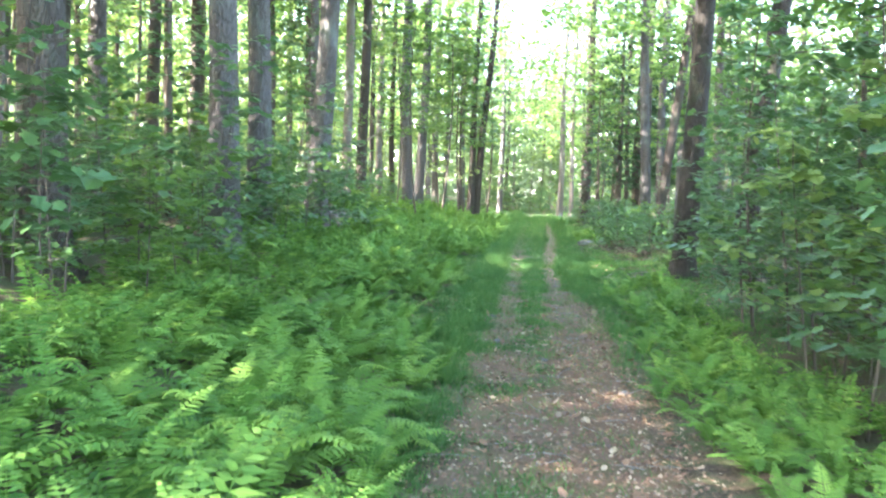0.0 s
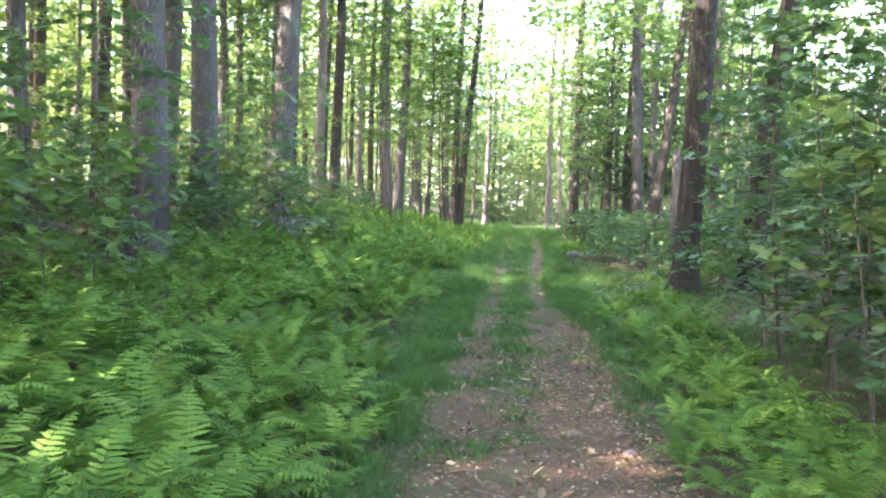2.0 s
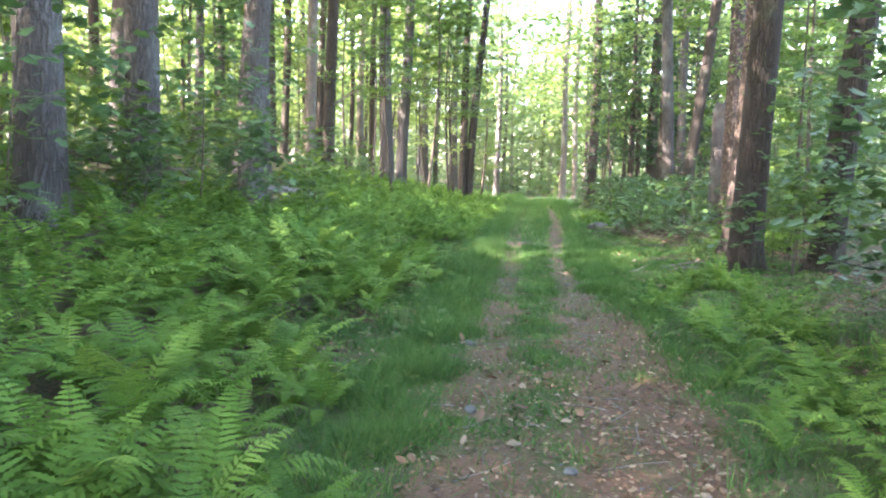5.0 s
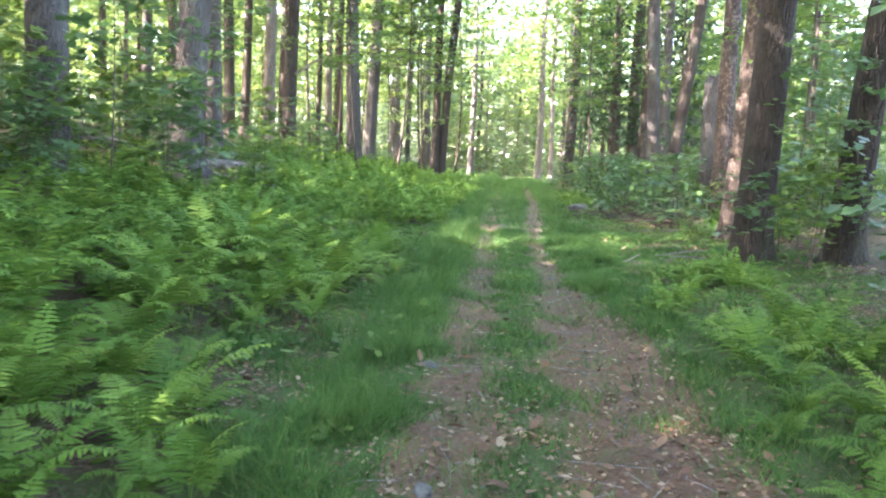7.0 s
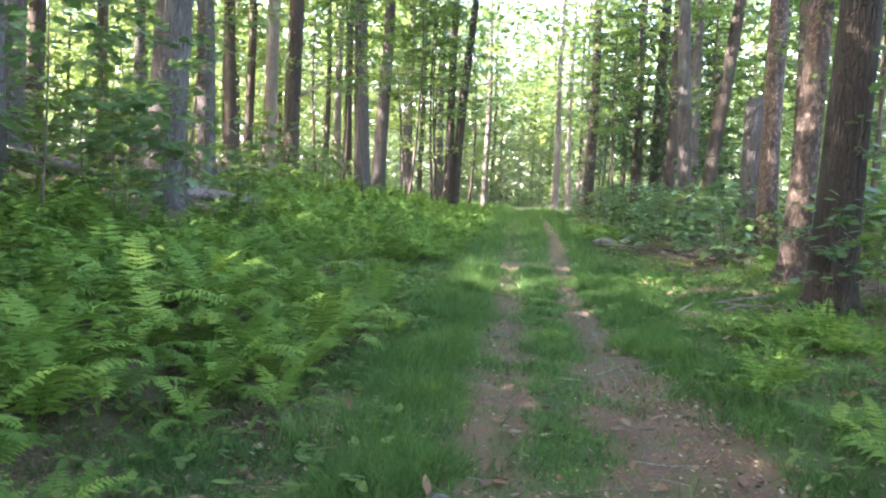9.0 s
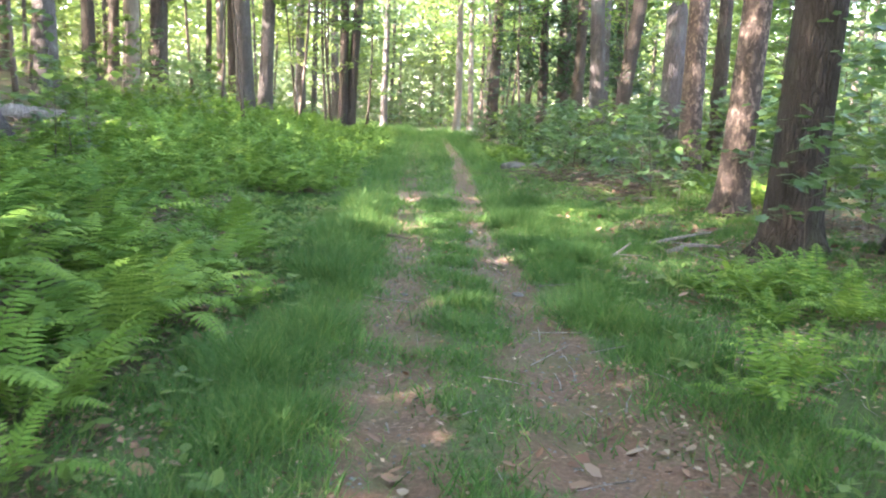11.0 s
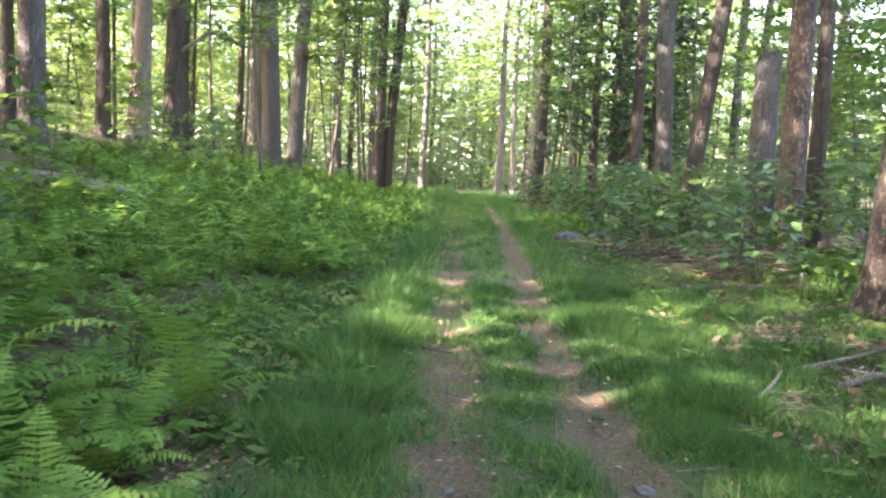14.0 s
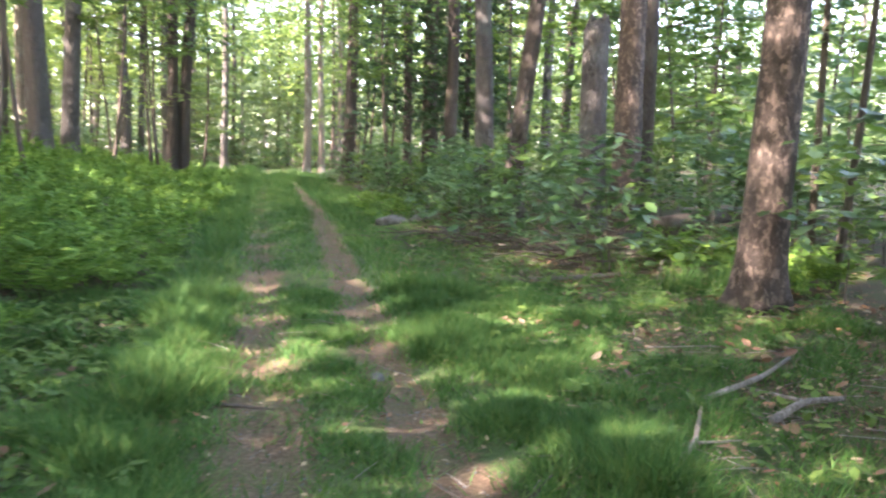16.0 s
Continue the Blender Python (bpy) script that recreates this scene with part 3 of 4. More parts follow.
SAPLING_G = [spray_tree(2.4, 0.5, 0.9, 12, 300, 0.14, 0.014, M_LEAF, "maple", 55 + k) for k in range(3)]
SHRUB = [spray_tree(0.95, 0.12, 0.62, 11, 210, 0.11, 0.008, M_LEAF if k == 1 else M_LEAF_D, "simple", 60 + k) for k in range(3)]
YOUNG = [spray_tree(8.5, 2.0, 2.7, 22, 1750, 0.21, 0.055, M_LEAF_Y, "diamond", 70 + k) for k in range(3)] + \
        [spray_tree(7.5, 1.6, 2.5, 20, 1650, 0.21, 0.05, M_LEAF, "diamond", 75 + k) for k in range(3)]

HANGING = [spray_tree(10.5, 4.2, 2.6, 24, 2000, 0.19, 0.07, M_LEAF_D if k else M_LEAF, "diamond", 85 + k) for k in range(2)]
MAPLE = [spray_tree(4.4, 1.0, 1.9, 16, 320, 0.19, 0.018, M_LEAF_D, "maple", 95 + k) for k in range(3)]
BUSHY = [spray_tree(6.8, 0.3, 2.7, 26, 1700, 0.24, 0.05, M_LEAF_HAZED, "diamond", 110 + k) for k in range(2)]
SAP_LABEL = "broad-leaved sapling with thin stem and flat leaf sprays"
LEFT_SAPLINGS = [(-3.3, 8.3, 0.9), (-4.2, 9.2, 1.0), (-3.4, 12.3, 0.7), (-3.9, 14.0, 0.75), (-4.9, 17.2, 0.8), (-3.9, 18.1, 0.6), (-3.87, 21.15, 0.75), (-5.4, 21.8, 0.8),
                 (-2.85, 22.9, 0.5), (-5.6, 23.2, 0.7), (-4.2, 26.8, 0.55), (-7.2, 22.0, 0.9), (-6.6, 28.2, 0.8), (-7.6, 30.0, 0.9), (-5.3, 33.2, 0.7), (-5.2, 39.5, 0.7), (-2.9, 9.6, 0.75), (-3.6, 10.9, 0.95), (-4.8, 12.4, 1.1), (-5.6, 14.2, 1.1), (-3.3, 16.2, 0.6), (-5.9, 18.6, 1.0), (-4.6, 22.4, 0.7), (-3.3, 24.6, 0.6), (-6.4, 20.3, 1.1), (-8.6, 21.5, 1.2), (-7.4, 16.8, 1.2), (-9.4, 27.4, 1.1), (-6.1, 34.4, 0.9), (-4.4, 31.5, 0.6)]
for k, (x, y, s) in enumerate(LEFT_SAPLINGS):
    plant("sapling", (SAPLING + SAPLING_G)[k % 6], x, y, k * 77, s, SAP_LABEL + " among ferns", "sapling", "saplings on the bank")
BROAD = [spray_tree(1.9, 0.75, 1.2, 9, 100, 0.19, 0.012, M_LEAF if k else M_LEAF_D, "maple", 90 + k) for k in range(3)]
for k, (x, y, s) in enumerate([(-3.2, 19.8, 0.95), (-3.9, 21.2, 1.0), (-3.0, 22.7, 0.75), (-3.2, 8.5, 1.15), (-3.0, 10.7, 0.9), (-3.7, 13.3, 1.0), (-3.5, 16.1, 0.85), (-4.3, 18.4, 1.0), (-5.2, 22.6, 1.0), (-2.8, 12.0, 0.7), (-6.2, 17.0, 1.2), (-4.6, 8.0, 1.3)]):
    plant("sapling", BROAD[k % 3], x, y, k * 95, s, "low sapling with broad dull-green leaves above ferns", "sapling", "saplings on the bank")
for k, (x, y, s) in enumerate([(4.75, 20.8, 0.72), (5.5, 20.5, 0.85), (6.2, 24.6, 0.8), (7.3, 28.9, 0.9), (5.2, 33.4, 0.8), (6.0, 34.2, 0.9)]):
    plant("sapling", BROAD[k % 3], x, y, 40 + k * 95, s, "low sapling with broad green leaves beside tree trunks", "sapling", "saplings beside the trail")
for k, (x, y, s) in enumerate([(6.15, 23.9, 1.0), (6.6, 23.1, 1.1), (5.95, 23.3, 0.8), (7.2, 24.3, 1.2), (7.9, 25.6, 1.3), (8.6, 27.0, 1.4), (7.5, 29.2, 1.1), (9.4, 28.2, 1.3), (8.4, 30.2, 1.2), (10.3, 30.5, 1.5), (9.0, 24.8, 1.5), (10.8, 27.2, 1.6), (11.8, 29.6, 1.7), (9.8, 33.2, 1.6), (12.4, 33.0, 1.8), (10.2, 25.0, 1.6), (13.4, 30.4, 1.8), (11.4, 35.0, 1.8)]):
    plant("shrub", SHRUB[k % 3] if k % 2 else BROAD[k % 3], x, y, k * 61, s, "leafy shrub with broad green leaves in half shade", "shrub", "shrubs beside the trail")
for k, (x, y, s) in enumerate([(-3.5, 8.8, 0.95), (-3.9, 14.5, 0.85), (-3.5, 18.5, 0.8), (-3.2, 20.5, 0.62), (-3.1, 19.3, 0.55), (-5.4, 22.9, 0.7), (-5.9, 26.9, 0.9), (-5.3, 16.8, 1.0), (5.9, 21.2, 0.75), (6.9, 23.0, 0.8), (8.2, 27.4, 0.9), (7.9, 34.6, 0.9), (6.9, 38.4, 0.8), (9.8, 31.8, 1.0)]):
    plant("sapling", MAPLE[k % 3], x, y, k * 83, s, "slender maple sapling with wide flat sprays of leaves", "sapling", "maple saplings")
# Haze at the far end sits in the pale leaf colour of these.
for k, (x, y, s) in enumerate([(-0.9, 87.0, 1.0), (1.3, 92.0, 1.1), (-2.9, 85.0, 0.9), (3.4, 95.0, 1.1), (-4.9, 89.0, 1.0)]):
    plant("young_tree", BUSHY[k % 2], x, y, k * 70, s, "bushy young tree, haze-paled green, closing the trail's far end", "young tree", "young trees")
rng = np.random.default_rng(12)
plant("sapling", SAPLING_Y[0], 4.15, 7.9, 20, 1.05, "sapling with bright yellow-green leaves at the thicket's edge", "sapling", "saplings in the thicket")
plant("sapling", SAPLING_Y[1], 4.4, 10.2, 130, 0.95, "sapling with bright yellow-green leaves at the thicket's edge", "sapling", "saplings in the thicket")
spots = []
while len(spots) < 60:
    x, y = rng.uniform(4.1, 9.0), rng.uniform(5.5, 16.5)
    if x < 4.1 + 0.10 * max(0, y - 9) or any((x - a) ** 2 + (y - b) ** 2 < 0.3 for a, b in spots):
        continue
    spots.append((x, y))
    plant("sapling", (SAPLING + TALL + SAPLING_G + TALL)[len(spots) % 12], x, y, rng.uniform(0, 360), rng.uniform(0.75, 1.15), SAP_LABEL + " in thicket", "sapling", "saplings in the thicket")
plant("sapling", SAPLING_G[1], 5.55, 20.7, 10, 0.75, "leafy sapling against a dark trunk", "sapling", "saplings in the thicket")
plant("sapling", SAPLING_G[2], 6.3, 23.4, 200, 0.6, "leafy sapling with broad hanging leaves", "sapling", "saplings in the thicket")
spots = []
while len(spots) < 112:
    x, y = rng.uniform(4.3, 11.0), rng.uniform(26.5, 62)
    if x < np.interp(y, [26, 30, 34, 40, 62], [5.4, 4.4, 4.1, 4.0, 4.3]) or any((x - a) ** 2 + (y - b) ** 2 < 0.4 for a, b in spots):
        continue
    spots.append((x, y))
    plant("shrub", SHRUB[len(spots) % 3], x, y, rng.uniform(0, 360), rng.uniform(0.8, 1.9), "low leafy shrub on the forest floor", "shrub", "shrubs beside the trail")
spots = []
while len(spots) < 105:
    x, y = (rng.uniform(-14, -4.2), rng.uniform(10, 70)) if rng.uniform() < 0.5 else (rng.uniform(-9, -4.2), rng.uniform(7, 27))
    if any((x - a) ** 2 + (y - b) ** 2 < 0.8 for a, b in spots) or (x > -9.8 and 21.5 < y < 29.8):
        continue
    spots.append((x, y))
    plant("shrub", SHRUB[len(spots) % 3], x, y, rng.uniform(0, 360), rng.uniform(0.8, 1.8), "low leafy shrub on the wooded bank", "shrub", "shrubs on the bank")
spots = []
while len(spots) < 48:
    left = rng.uniform() < 0.62
    x, y = (rng.uniform(-30, -7.5), rng.uniform(22, 88)) if left else (rng.uniform(7.5, 24), rng.uniform(34, 88))
    if left and x > -10 and y < 34 or any((x - a) ** 2 + (y - b) ** 2 < 5 for a, b in spots):
        continue
    spots.append((x, y))
    plant("young_tree", YOUNG[len(spots) % 3 if left and rng.uniform() < 0.9 else 3 + len(spots) % 3], x, y, rng.uniform(0, 360), rng.uniform(0.7, 1.25),
          "young tree with layered light-green foliage among tall trunks", "young tree", "young trees")
for k, (x, y, s) in enumerate([(6.6, 10.5, 0.62), (8.2, 13.0, 0.75), (6.9, 16.5, 0.7), (9.5, 9.0, 0.8), (8.8, 18.5, 0.8), (10.6, 15.0, 0.9), (7.4, 7.0, 0.7), (8.9, 20.6, 0.8), (11.0, 23.0, 0.95), (12.6, 26.5, 0.95), (7.3, 18.4, 0.75), (10.6, 36.4, 0.95), (13.2, 40.0, 1.05), (11.8, 44.0, 1.0), (15.2, 43.6, 1.1), (9.7, 33.6, 0.85), (12.2, 37.6, 1.0)]):
    plant("young_tree", YOUNG[3 + k % 3], x, y, k * 50, s, "young tree with dense leaves closing a thicket", "young tree", "young trees")
for k, (x, y, s) in enumerate([(-3.6, 46.5, 0.9), (-2.4, 60.0, 1.0), (5.9, 62.0, 0.9), (-3.0, 84, 1.1), (5.2, 99, 1.1), (5.5, 90, 1.1), (6.5, 82, 1.0), (-4.5, 98, 1.2)]):
    plant("young_tree", YOUNG[k % 6], x, y, k * 50, s, "young tree with layered light-green foliage at the trail's far end", "young tree", "young trees")


# Many of these stand out of view, added to shade trail and ferns.
for k, (x, y, s) in enumerate([(-3.2, 44.0, 1.0), (-2.9, 52.5, 1.0), (-3.3, 35.0, 0.8), (5.9, 51.0, 0.95), (6.0, 59.0, 1.1), (-5.8, 28.0, 0.8), (7.6, 40.0, 0.9), (-7.4, 27.6, 0.85), (7.9, 27.5, 0.85), (-6.6, 12.5, 0.8), (-6.3, 5.5, 0.9), (-8.0, 7.6, 1.0), (-7.2, 3.0, 0.9), (-9.6, 10.4, 1.0), (-10.6, 6.0, 1.1), (-8.0, 9.8, 0.9), (-6.2, 1.0, 0.9), (-9.5, 3.2, 1.0), (-2.3, 47.5, 0.9), (-4.6, 38.0, 0.8), (-7.8, 33.0, 0.8), (-6.4, 42.0, 0.9), (4.9, 44.0, 0.85), (9.0, 36.0, 0.9), (7.0, 25.8, 0.7), (-6.2, 17.7, 1.05), (-8.4, 16.2, 1.05), (-8.3, 19.3, 1.05), (-10.4, 17.6, 1.0), (-9.9, 23.6, 1.0), (5.5, 5.0, 0.8), (5.7, 9.0, 0.8), (6.0, 12.8, 0.8), (5.2, 1.4, 0.8), (-12.8, 15.0, 1.05), (-10.0, 14.2, 1.0), (-13.6, 23.2, 1.05), (-11.6, 12.6, 1.0), (4.9, 7.0, 0.75), (-1.7, 60.0, 1.1), (5.5, 57.0, 1.05), (-2.7, 49.0, 1.05), (6.3, 66.0, 1.1)]):
    plant("young_tree", HANGING[k % 2], x, y, k * 70, s, "young tree with hanging leafy branches, some added only as shade", "young tree", "young trees")
for k in range(20):
    x, y = -5.5 + 0.72 * k, 88 + 4 * math.sin(k * 2.3)
    plant("shrub", SHRUB[k % 3], x, y, k * 40, 2.4 + 0.7 * math.sin(k * 1.7), "tall leafy shrub closing the trail's far end", "shrub", "shrubs at the far end")
# unseen rows of young trees, added beyond the bank to shade the trail
for k in range(9):
    x, y = -13.5 - 3.6 * (k % 3) + 0.8 * math.sin(k * 3.1), -9 + 2.6 * k
    plant("young_tree", YOUNG[k % 6], x, y, k * 63, 1.15, "unseen young tree with layered foliage, added for shade", "young tree", "young trees")


def conifer(x, y, height, seed):
    """A dark hemlock: drooping fan-like branches of short needles."""
    rng = np.random.default_rng(seed)
    root = new("conifer")
    zs = np.linspace(-0.1, height, 10)
    stem = tube(np.stack([0 * zs, 0 * zs, zs], 1), 0.012 * height * (1 - 0.93 * np.clip(zs, 0, None) / height) + 0.01, 9)
    centres, twigs = [], []
    for b in range(70):
        h = 2.6 + (height - 2.7) * b / 70
        a = b * 2.39996
        length = 0.21 * (height - h) * rng.uniform(0.75, 1.1) + 0.25
        s = np.linspace(0, 1, 4)[:, None]
        line = np.array([0, 0, h]) + s * np.array([np.cos(a), np.sin(a), 0]) * length - s ** 2 * np.array([0, 0, 0.3 * length])
        twigs.append(tube(line, 0.018 * (1 - 0.8 * s[:, 0]), 4))
        k = int(12 + 26 * length)
        q = rng.uniform(0.15, 1, k)
        c = np.stack([np.interp(q, s[:, 0], line[:, j]) for j in range(3)], 1)
        side = np.array([-np.sin(a), np.cos(a), 0])
        centres.append(c + side * (rng.uniform(-1, 1, k) * length * 0.28)[:, None] + rng.normal(0, 0.04, (k, 3)))
    part("trunk", tri_mesh("trunk", *grown(stem, twigs), M_BROWN, True), root)
    v, t = leaves(np.concatenate(centres), 0.22, rng, "diamond", 0.6, 0.45)
    part("crown", tri_mesh("crown", v, t, M_NEEDLE), root)
    root.matrix_basis = pose(x, y, ground1(x, y))
    tagged(root, "dark green conifer with drooping needle branches", "conifer", "conifers")


for k, (x, y, h) in enumerate([(6.1, 48.0, 15), (8.4, 48.6, 12), (10.2, 52.5, 13), (7.2, 61.0, 12), (9.0, 57.0, 10), (12.5, 60.0, 13), (6.6, 78.0, 12)]):
    conifer(x, y, h, 300 + k)


# distant woods all round: one uncounted mass of foliage, haze put into its colour
def far_woods():
    rng = np.random.default_rng(99)
    n = 110000
    az = np.concatenate([rng.uniform(-0.95, 0.95, int(n * 0.8)), rng.uniform(0.95, 2 * np.pi - 0.95, n - int(n * 0.8))])
    d = rng.uniform(82, 130, n)
    thin = (az > 0.36) & (az < 0.9)
    clump = 0.5 + 0.5 * np.sin(az * 31 + d * 0.11) * np.sin(az * 13 + 2 + d * 0.07)
    top = 16 + 10 * clump + 5 * rng.uniform(0, 1, n)
    top = np.where(np.abs(az - 0.01) < 0.03, top * 0.75, top)
    top = np.where(thin, top * 0.6, top)
    z = top * rng.uniform(0, 1, n) ** 0.8
    x, y = 1.5 + d * np.sin(az), 10 + d * np.cos(az)
    c = np.stack([x, y, ground_z(x, y) + z], 1)
    near = leaves(c, 0.75, rng, "diamond", 0.3)
    # a deeper, lower belt behind
    n = 38000
    az, d = rng.uniform(-0.85, 0.85, n), rng.uniform(130, 190, n)
    x, y = 1.5 + d * np.sin(az), 10 + d * np.cos(az)
    top = np.where((az > 0.36) & (az < 0.9), 11, 17) + 5 * np.sin(az * 23 + d * 0.05)
    c = np.stack([x, y, ground_z(x, y) + top * rng.uniform(0, 1, n)], 1)
    v, t = join([near, leaves(c, 1.6, rng, "diamond", 0.3)])
    tagged(new("distant_woods", tri_mesh("distant_woods", v, t, M_LEAF_HAZED)), "distant woods in haze-paled green closing the view all round", "woods", kind="stuff")


far_woods()


# ---- ferns ----
def frond_shape(length, pairs, arch, lobes, seed, sway=0.0):
    """A lacy fern frond: an arching midrib, leaflets in two rows, each cut into small lobes."""
    rng = np.random.default_rng(seed)
    s = np.linspace(0, 1, 12)
    ang = np.radians(arch[0] + (arch[1] - arch[0]) * s ** 1.3)
    step = length / 11
    mx, mz = np.concatenate([[0], np.cumsum(np.cos(ang[:-1]) * step)]), np.concatenate([[0], np.cumsum(np.sin(ang[:-1]) * step)])
    verts, tris = [], []
    for u in np.linspace(0, 1, 7):
        x, z, w = np.interp(u, s, mx), np.interp(u, s, mz), 0.004 * (1.05 - 0.9 * u)
        verts += [np.array([x, w + sway * u * u, z]), np.array([x, -w + sway * u * u, z])]
    for k in range(6):
        tris += [(2 * k, 2 * k + 1, 2 * k + 3), (2 * k, 2 * k + 3, 2 * k + 2)]
    for n in range(pairs):
        u = 0.2 + 0.79 * ((n + 0.5) / pairs) ** 0.92
        a = np.interp(u, s, ang)
        fwd, up = np.array([np.cos(a), 0, np.sin(a)]), np.array([-np.sin(a), 0, np.cos(a)])
        p = np.array([np.interp(u, s, mx), sway * u * u, np.interp(u, s, mz)])
        e = (u - 0.2) / 0.8
        full = 0.235 * length * min(1.0, 0.62 + 2.6 * e) * (1 - e) ** 0.72
        gap = length * 0.79 / pairs
        for sgn in (1, -1):
            ln = full * rng.uniform(0.85, 1.1) + 0.006
            droop, sweep = rng.uniform(0.0, 0.45), rng.uniform(0.18, 0.42)
            out = np.array([0, sgn, 0]) * 0.94 + fwd * sweep
            wide, at = gap * (0.5 if lobes else 0.46), len(verts)
            if not lobes:
                m = p + out * ln * 0.36 - up * droop * ln * 0.13
                verts += [p, m + fwd * wide, p + out * ln - up * droop * ln, m - fwd * wide]
                tris += [(at, at + 1, at + 2), (at, at + 2, at + 3)]
                continue
            verts.append(p)
            qs = np.arange(1, 2 * lobes) / (2 * lobes)
            for k, q in enumerate(qs):
                w = wide * (1 - q) ** 0.55 * (1.12 if k % 2 == 0 else 0.62)
                c = p + out * ln * q - up * droop * ln * q * q
                lift = fwd + out * 0.35 * (k % 2 == 0)
                verts += [c + lift * w, c - (fwd - out * 0.35 * (k % 2 == 0)) * w]
            end = len(verts)
            verts.append(p + out * ln - up * droop * ln)
            tris.append((at, at + 1, at + 2))
            for k in range(len(qs) - 1):
                b = at + 1 + 2 * k
                tris += [(b, b + 2, b + 1), (b + 1, b + 2, b + 3)]
            tris.append((end - 2, end, end - 1))
    return np.array(verts), np.array(tris)


ARCHES = [(66, -18, 0.05), (52, -34, -0.06), (76, 4, 0.03), (72, -42, -0.03)]
FROND = [tri_mesh("frond", *frond_shape(0.8, 18, arch[:2], 4, 5 + k, arch[2]), M_FERN) for k, arch in enumerate(ARCHES)]
FROND_LOW = [frond_shape(0.8, 17, arch[:2], 0, 15 + k, arch[2]) for k, arch in enumerate(ARCHES)]
FROND_FAR = [frond_shape(0.8, 11, arch[:2], 0, 25 + k, arch[2]) for k, arch in enumerate(ARCHES)]


def fern(x, y, scale, rng):
    root = new("fern")
    n = int(rng.integers(7, 9))
    for k in range(n):
        ob = part("frond", FROND[int(rng.integers(4))], root)
        ob.matrix_basis = pose(0, 0, 0, 0, rng.uniform(-14, 12), k * 360 / n + rng.uniform(-22, 22)) @ Matrix.Scale(rng.uniform(0.75, 1.12), 4)
    root.matrix_basis = pose(x, y, ground1(x, y) - 0.01, 0, 0, rng.uniform(0, 360)) @ Matrix.Scale(scale, 4)
    return tagged(root, "green fern with arching feathery fronds beside the trail", "fern", "ferns beside the trail")


def fern_spots():
    rng = np.random.default_rng(21)
    out = []
    for x0 in np.arange(-6.2, 0.8, 0.44):
        for y0 in np.arange(1.0, 62, 0.44):
            x, y = x0 + rng.uniform(-0.2, 0.2), y0 + rng.uniform(-0.2, 0.2)
            if x > left_edge(y) - 0.12 or y > 48 and rng.uniform() < 0.3:
                continue
            if x < (-3.7 if y < 27 else -5.6) + 0.35 * math.sin(y * 0.9) and rng.uniform() < 0.85:
                continue
            if 25.3 < y < 29.0 and x < -3.3 - 0.4 * math.sin(y * 3):
                continue
            low = 20.6 < y < 26.0 and x > -1.9 - 0.3 * math.sin(y * 2)
            if low and rng.uniform() < 0.4:
                continue
            out.append((x, y, rng.uniform(0.78, 1.2) * (0.7 if x > left_edge(y) - 0.4 else 1.0) * (0.7 if low else 0.82 if 10.5 < y < 14 else 1.0)))
    for x0 in np.arange(2.4, 5.0, 0.42):
        for y0 in np.arange(2, 20.5, 0.42):
            x, y = x0 + rng.uniform(-0.2, 0.2), y0 + rng.uniform(-0.2, 0.2)
            if x < right_edge(y) + 0.1 or x > np.interp(y, [2, 12, 20], [4.7, 4.2, 4.4]) or rng.uniform() < np.interp(y, [13, 20], [0.05, 0.55]):
                continue
            out.append((x, y, rng.uniform(0.58, 0.92) * (0.75 if x < right_edge(y) + 0.4 else 1.0)))
    for _ in range(44):
        out.append((rng.uniform(3.3, 5.2), rng.uniform(35.8, 44), rng.uniform(0.6, 0.9)))
    for _ in range(16):
        out.append((rng.uniform(6.0, 7.4), rng.uniform(25.6, 28.5), rng.uniform(0.7, 1.0)))
    return out


near, rest = [], []
for x, y, s in fern_spots():
    (near if (len(near) < 300 and ((x > -1.9 and x < 1 and 5.2 < y < 21) or (2 < x < 3.6 and 5.2 < y < 17))) else rest).append((x, y, s))
rng = np.random.default_rng(31)
for x, y, s in near:
    fern(x, y, s, rng)


def fern_bed():
    rng = np.random.default_rng(32)
    pieces = []
    for x, y, s in rest:
        z = ground1(x, y) - 0.01
        n = (8 if x > -2.6 else 6) if y < 30 else 4
        for k in range(n):
            v, t = (FROND_LOW if y < 30 else FROND_FAR)[int(rng.integers(4))]
            a, sc, tip = k * 2 * np.pi / n + rng.uniform(-0.4, 0.4), s * rng.uniform(0.75, 1.12), rng.uniform(-0.22, 0.2)
            w = v * sc
            w = np.stack([w[:, 0] * np.cos(tip) + w[:, 2] * np.sin(tip), w[:, 1], w[:, 2] * np.cos(tip) - w[:, 0] * np.sin(tip)], 1)
            pieces.append((np.stack([w[:, 0] * np.cos(a) - w[:, 1] * np.sin(a) + x, w[:, 0] * np.sin(a) + w[:, 1] * np.cos(a) + y, w[:, 2] + z], 1), t))
    v, t = join(pieces)
    tagged(new("fern_bed", tri_mesh("fern_bed", v, t, M_FERNBED)), "dense bed of green ferns covering the bank", "ferns", kind="stuff")


fern_bed()


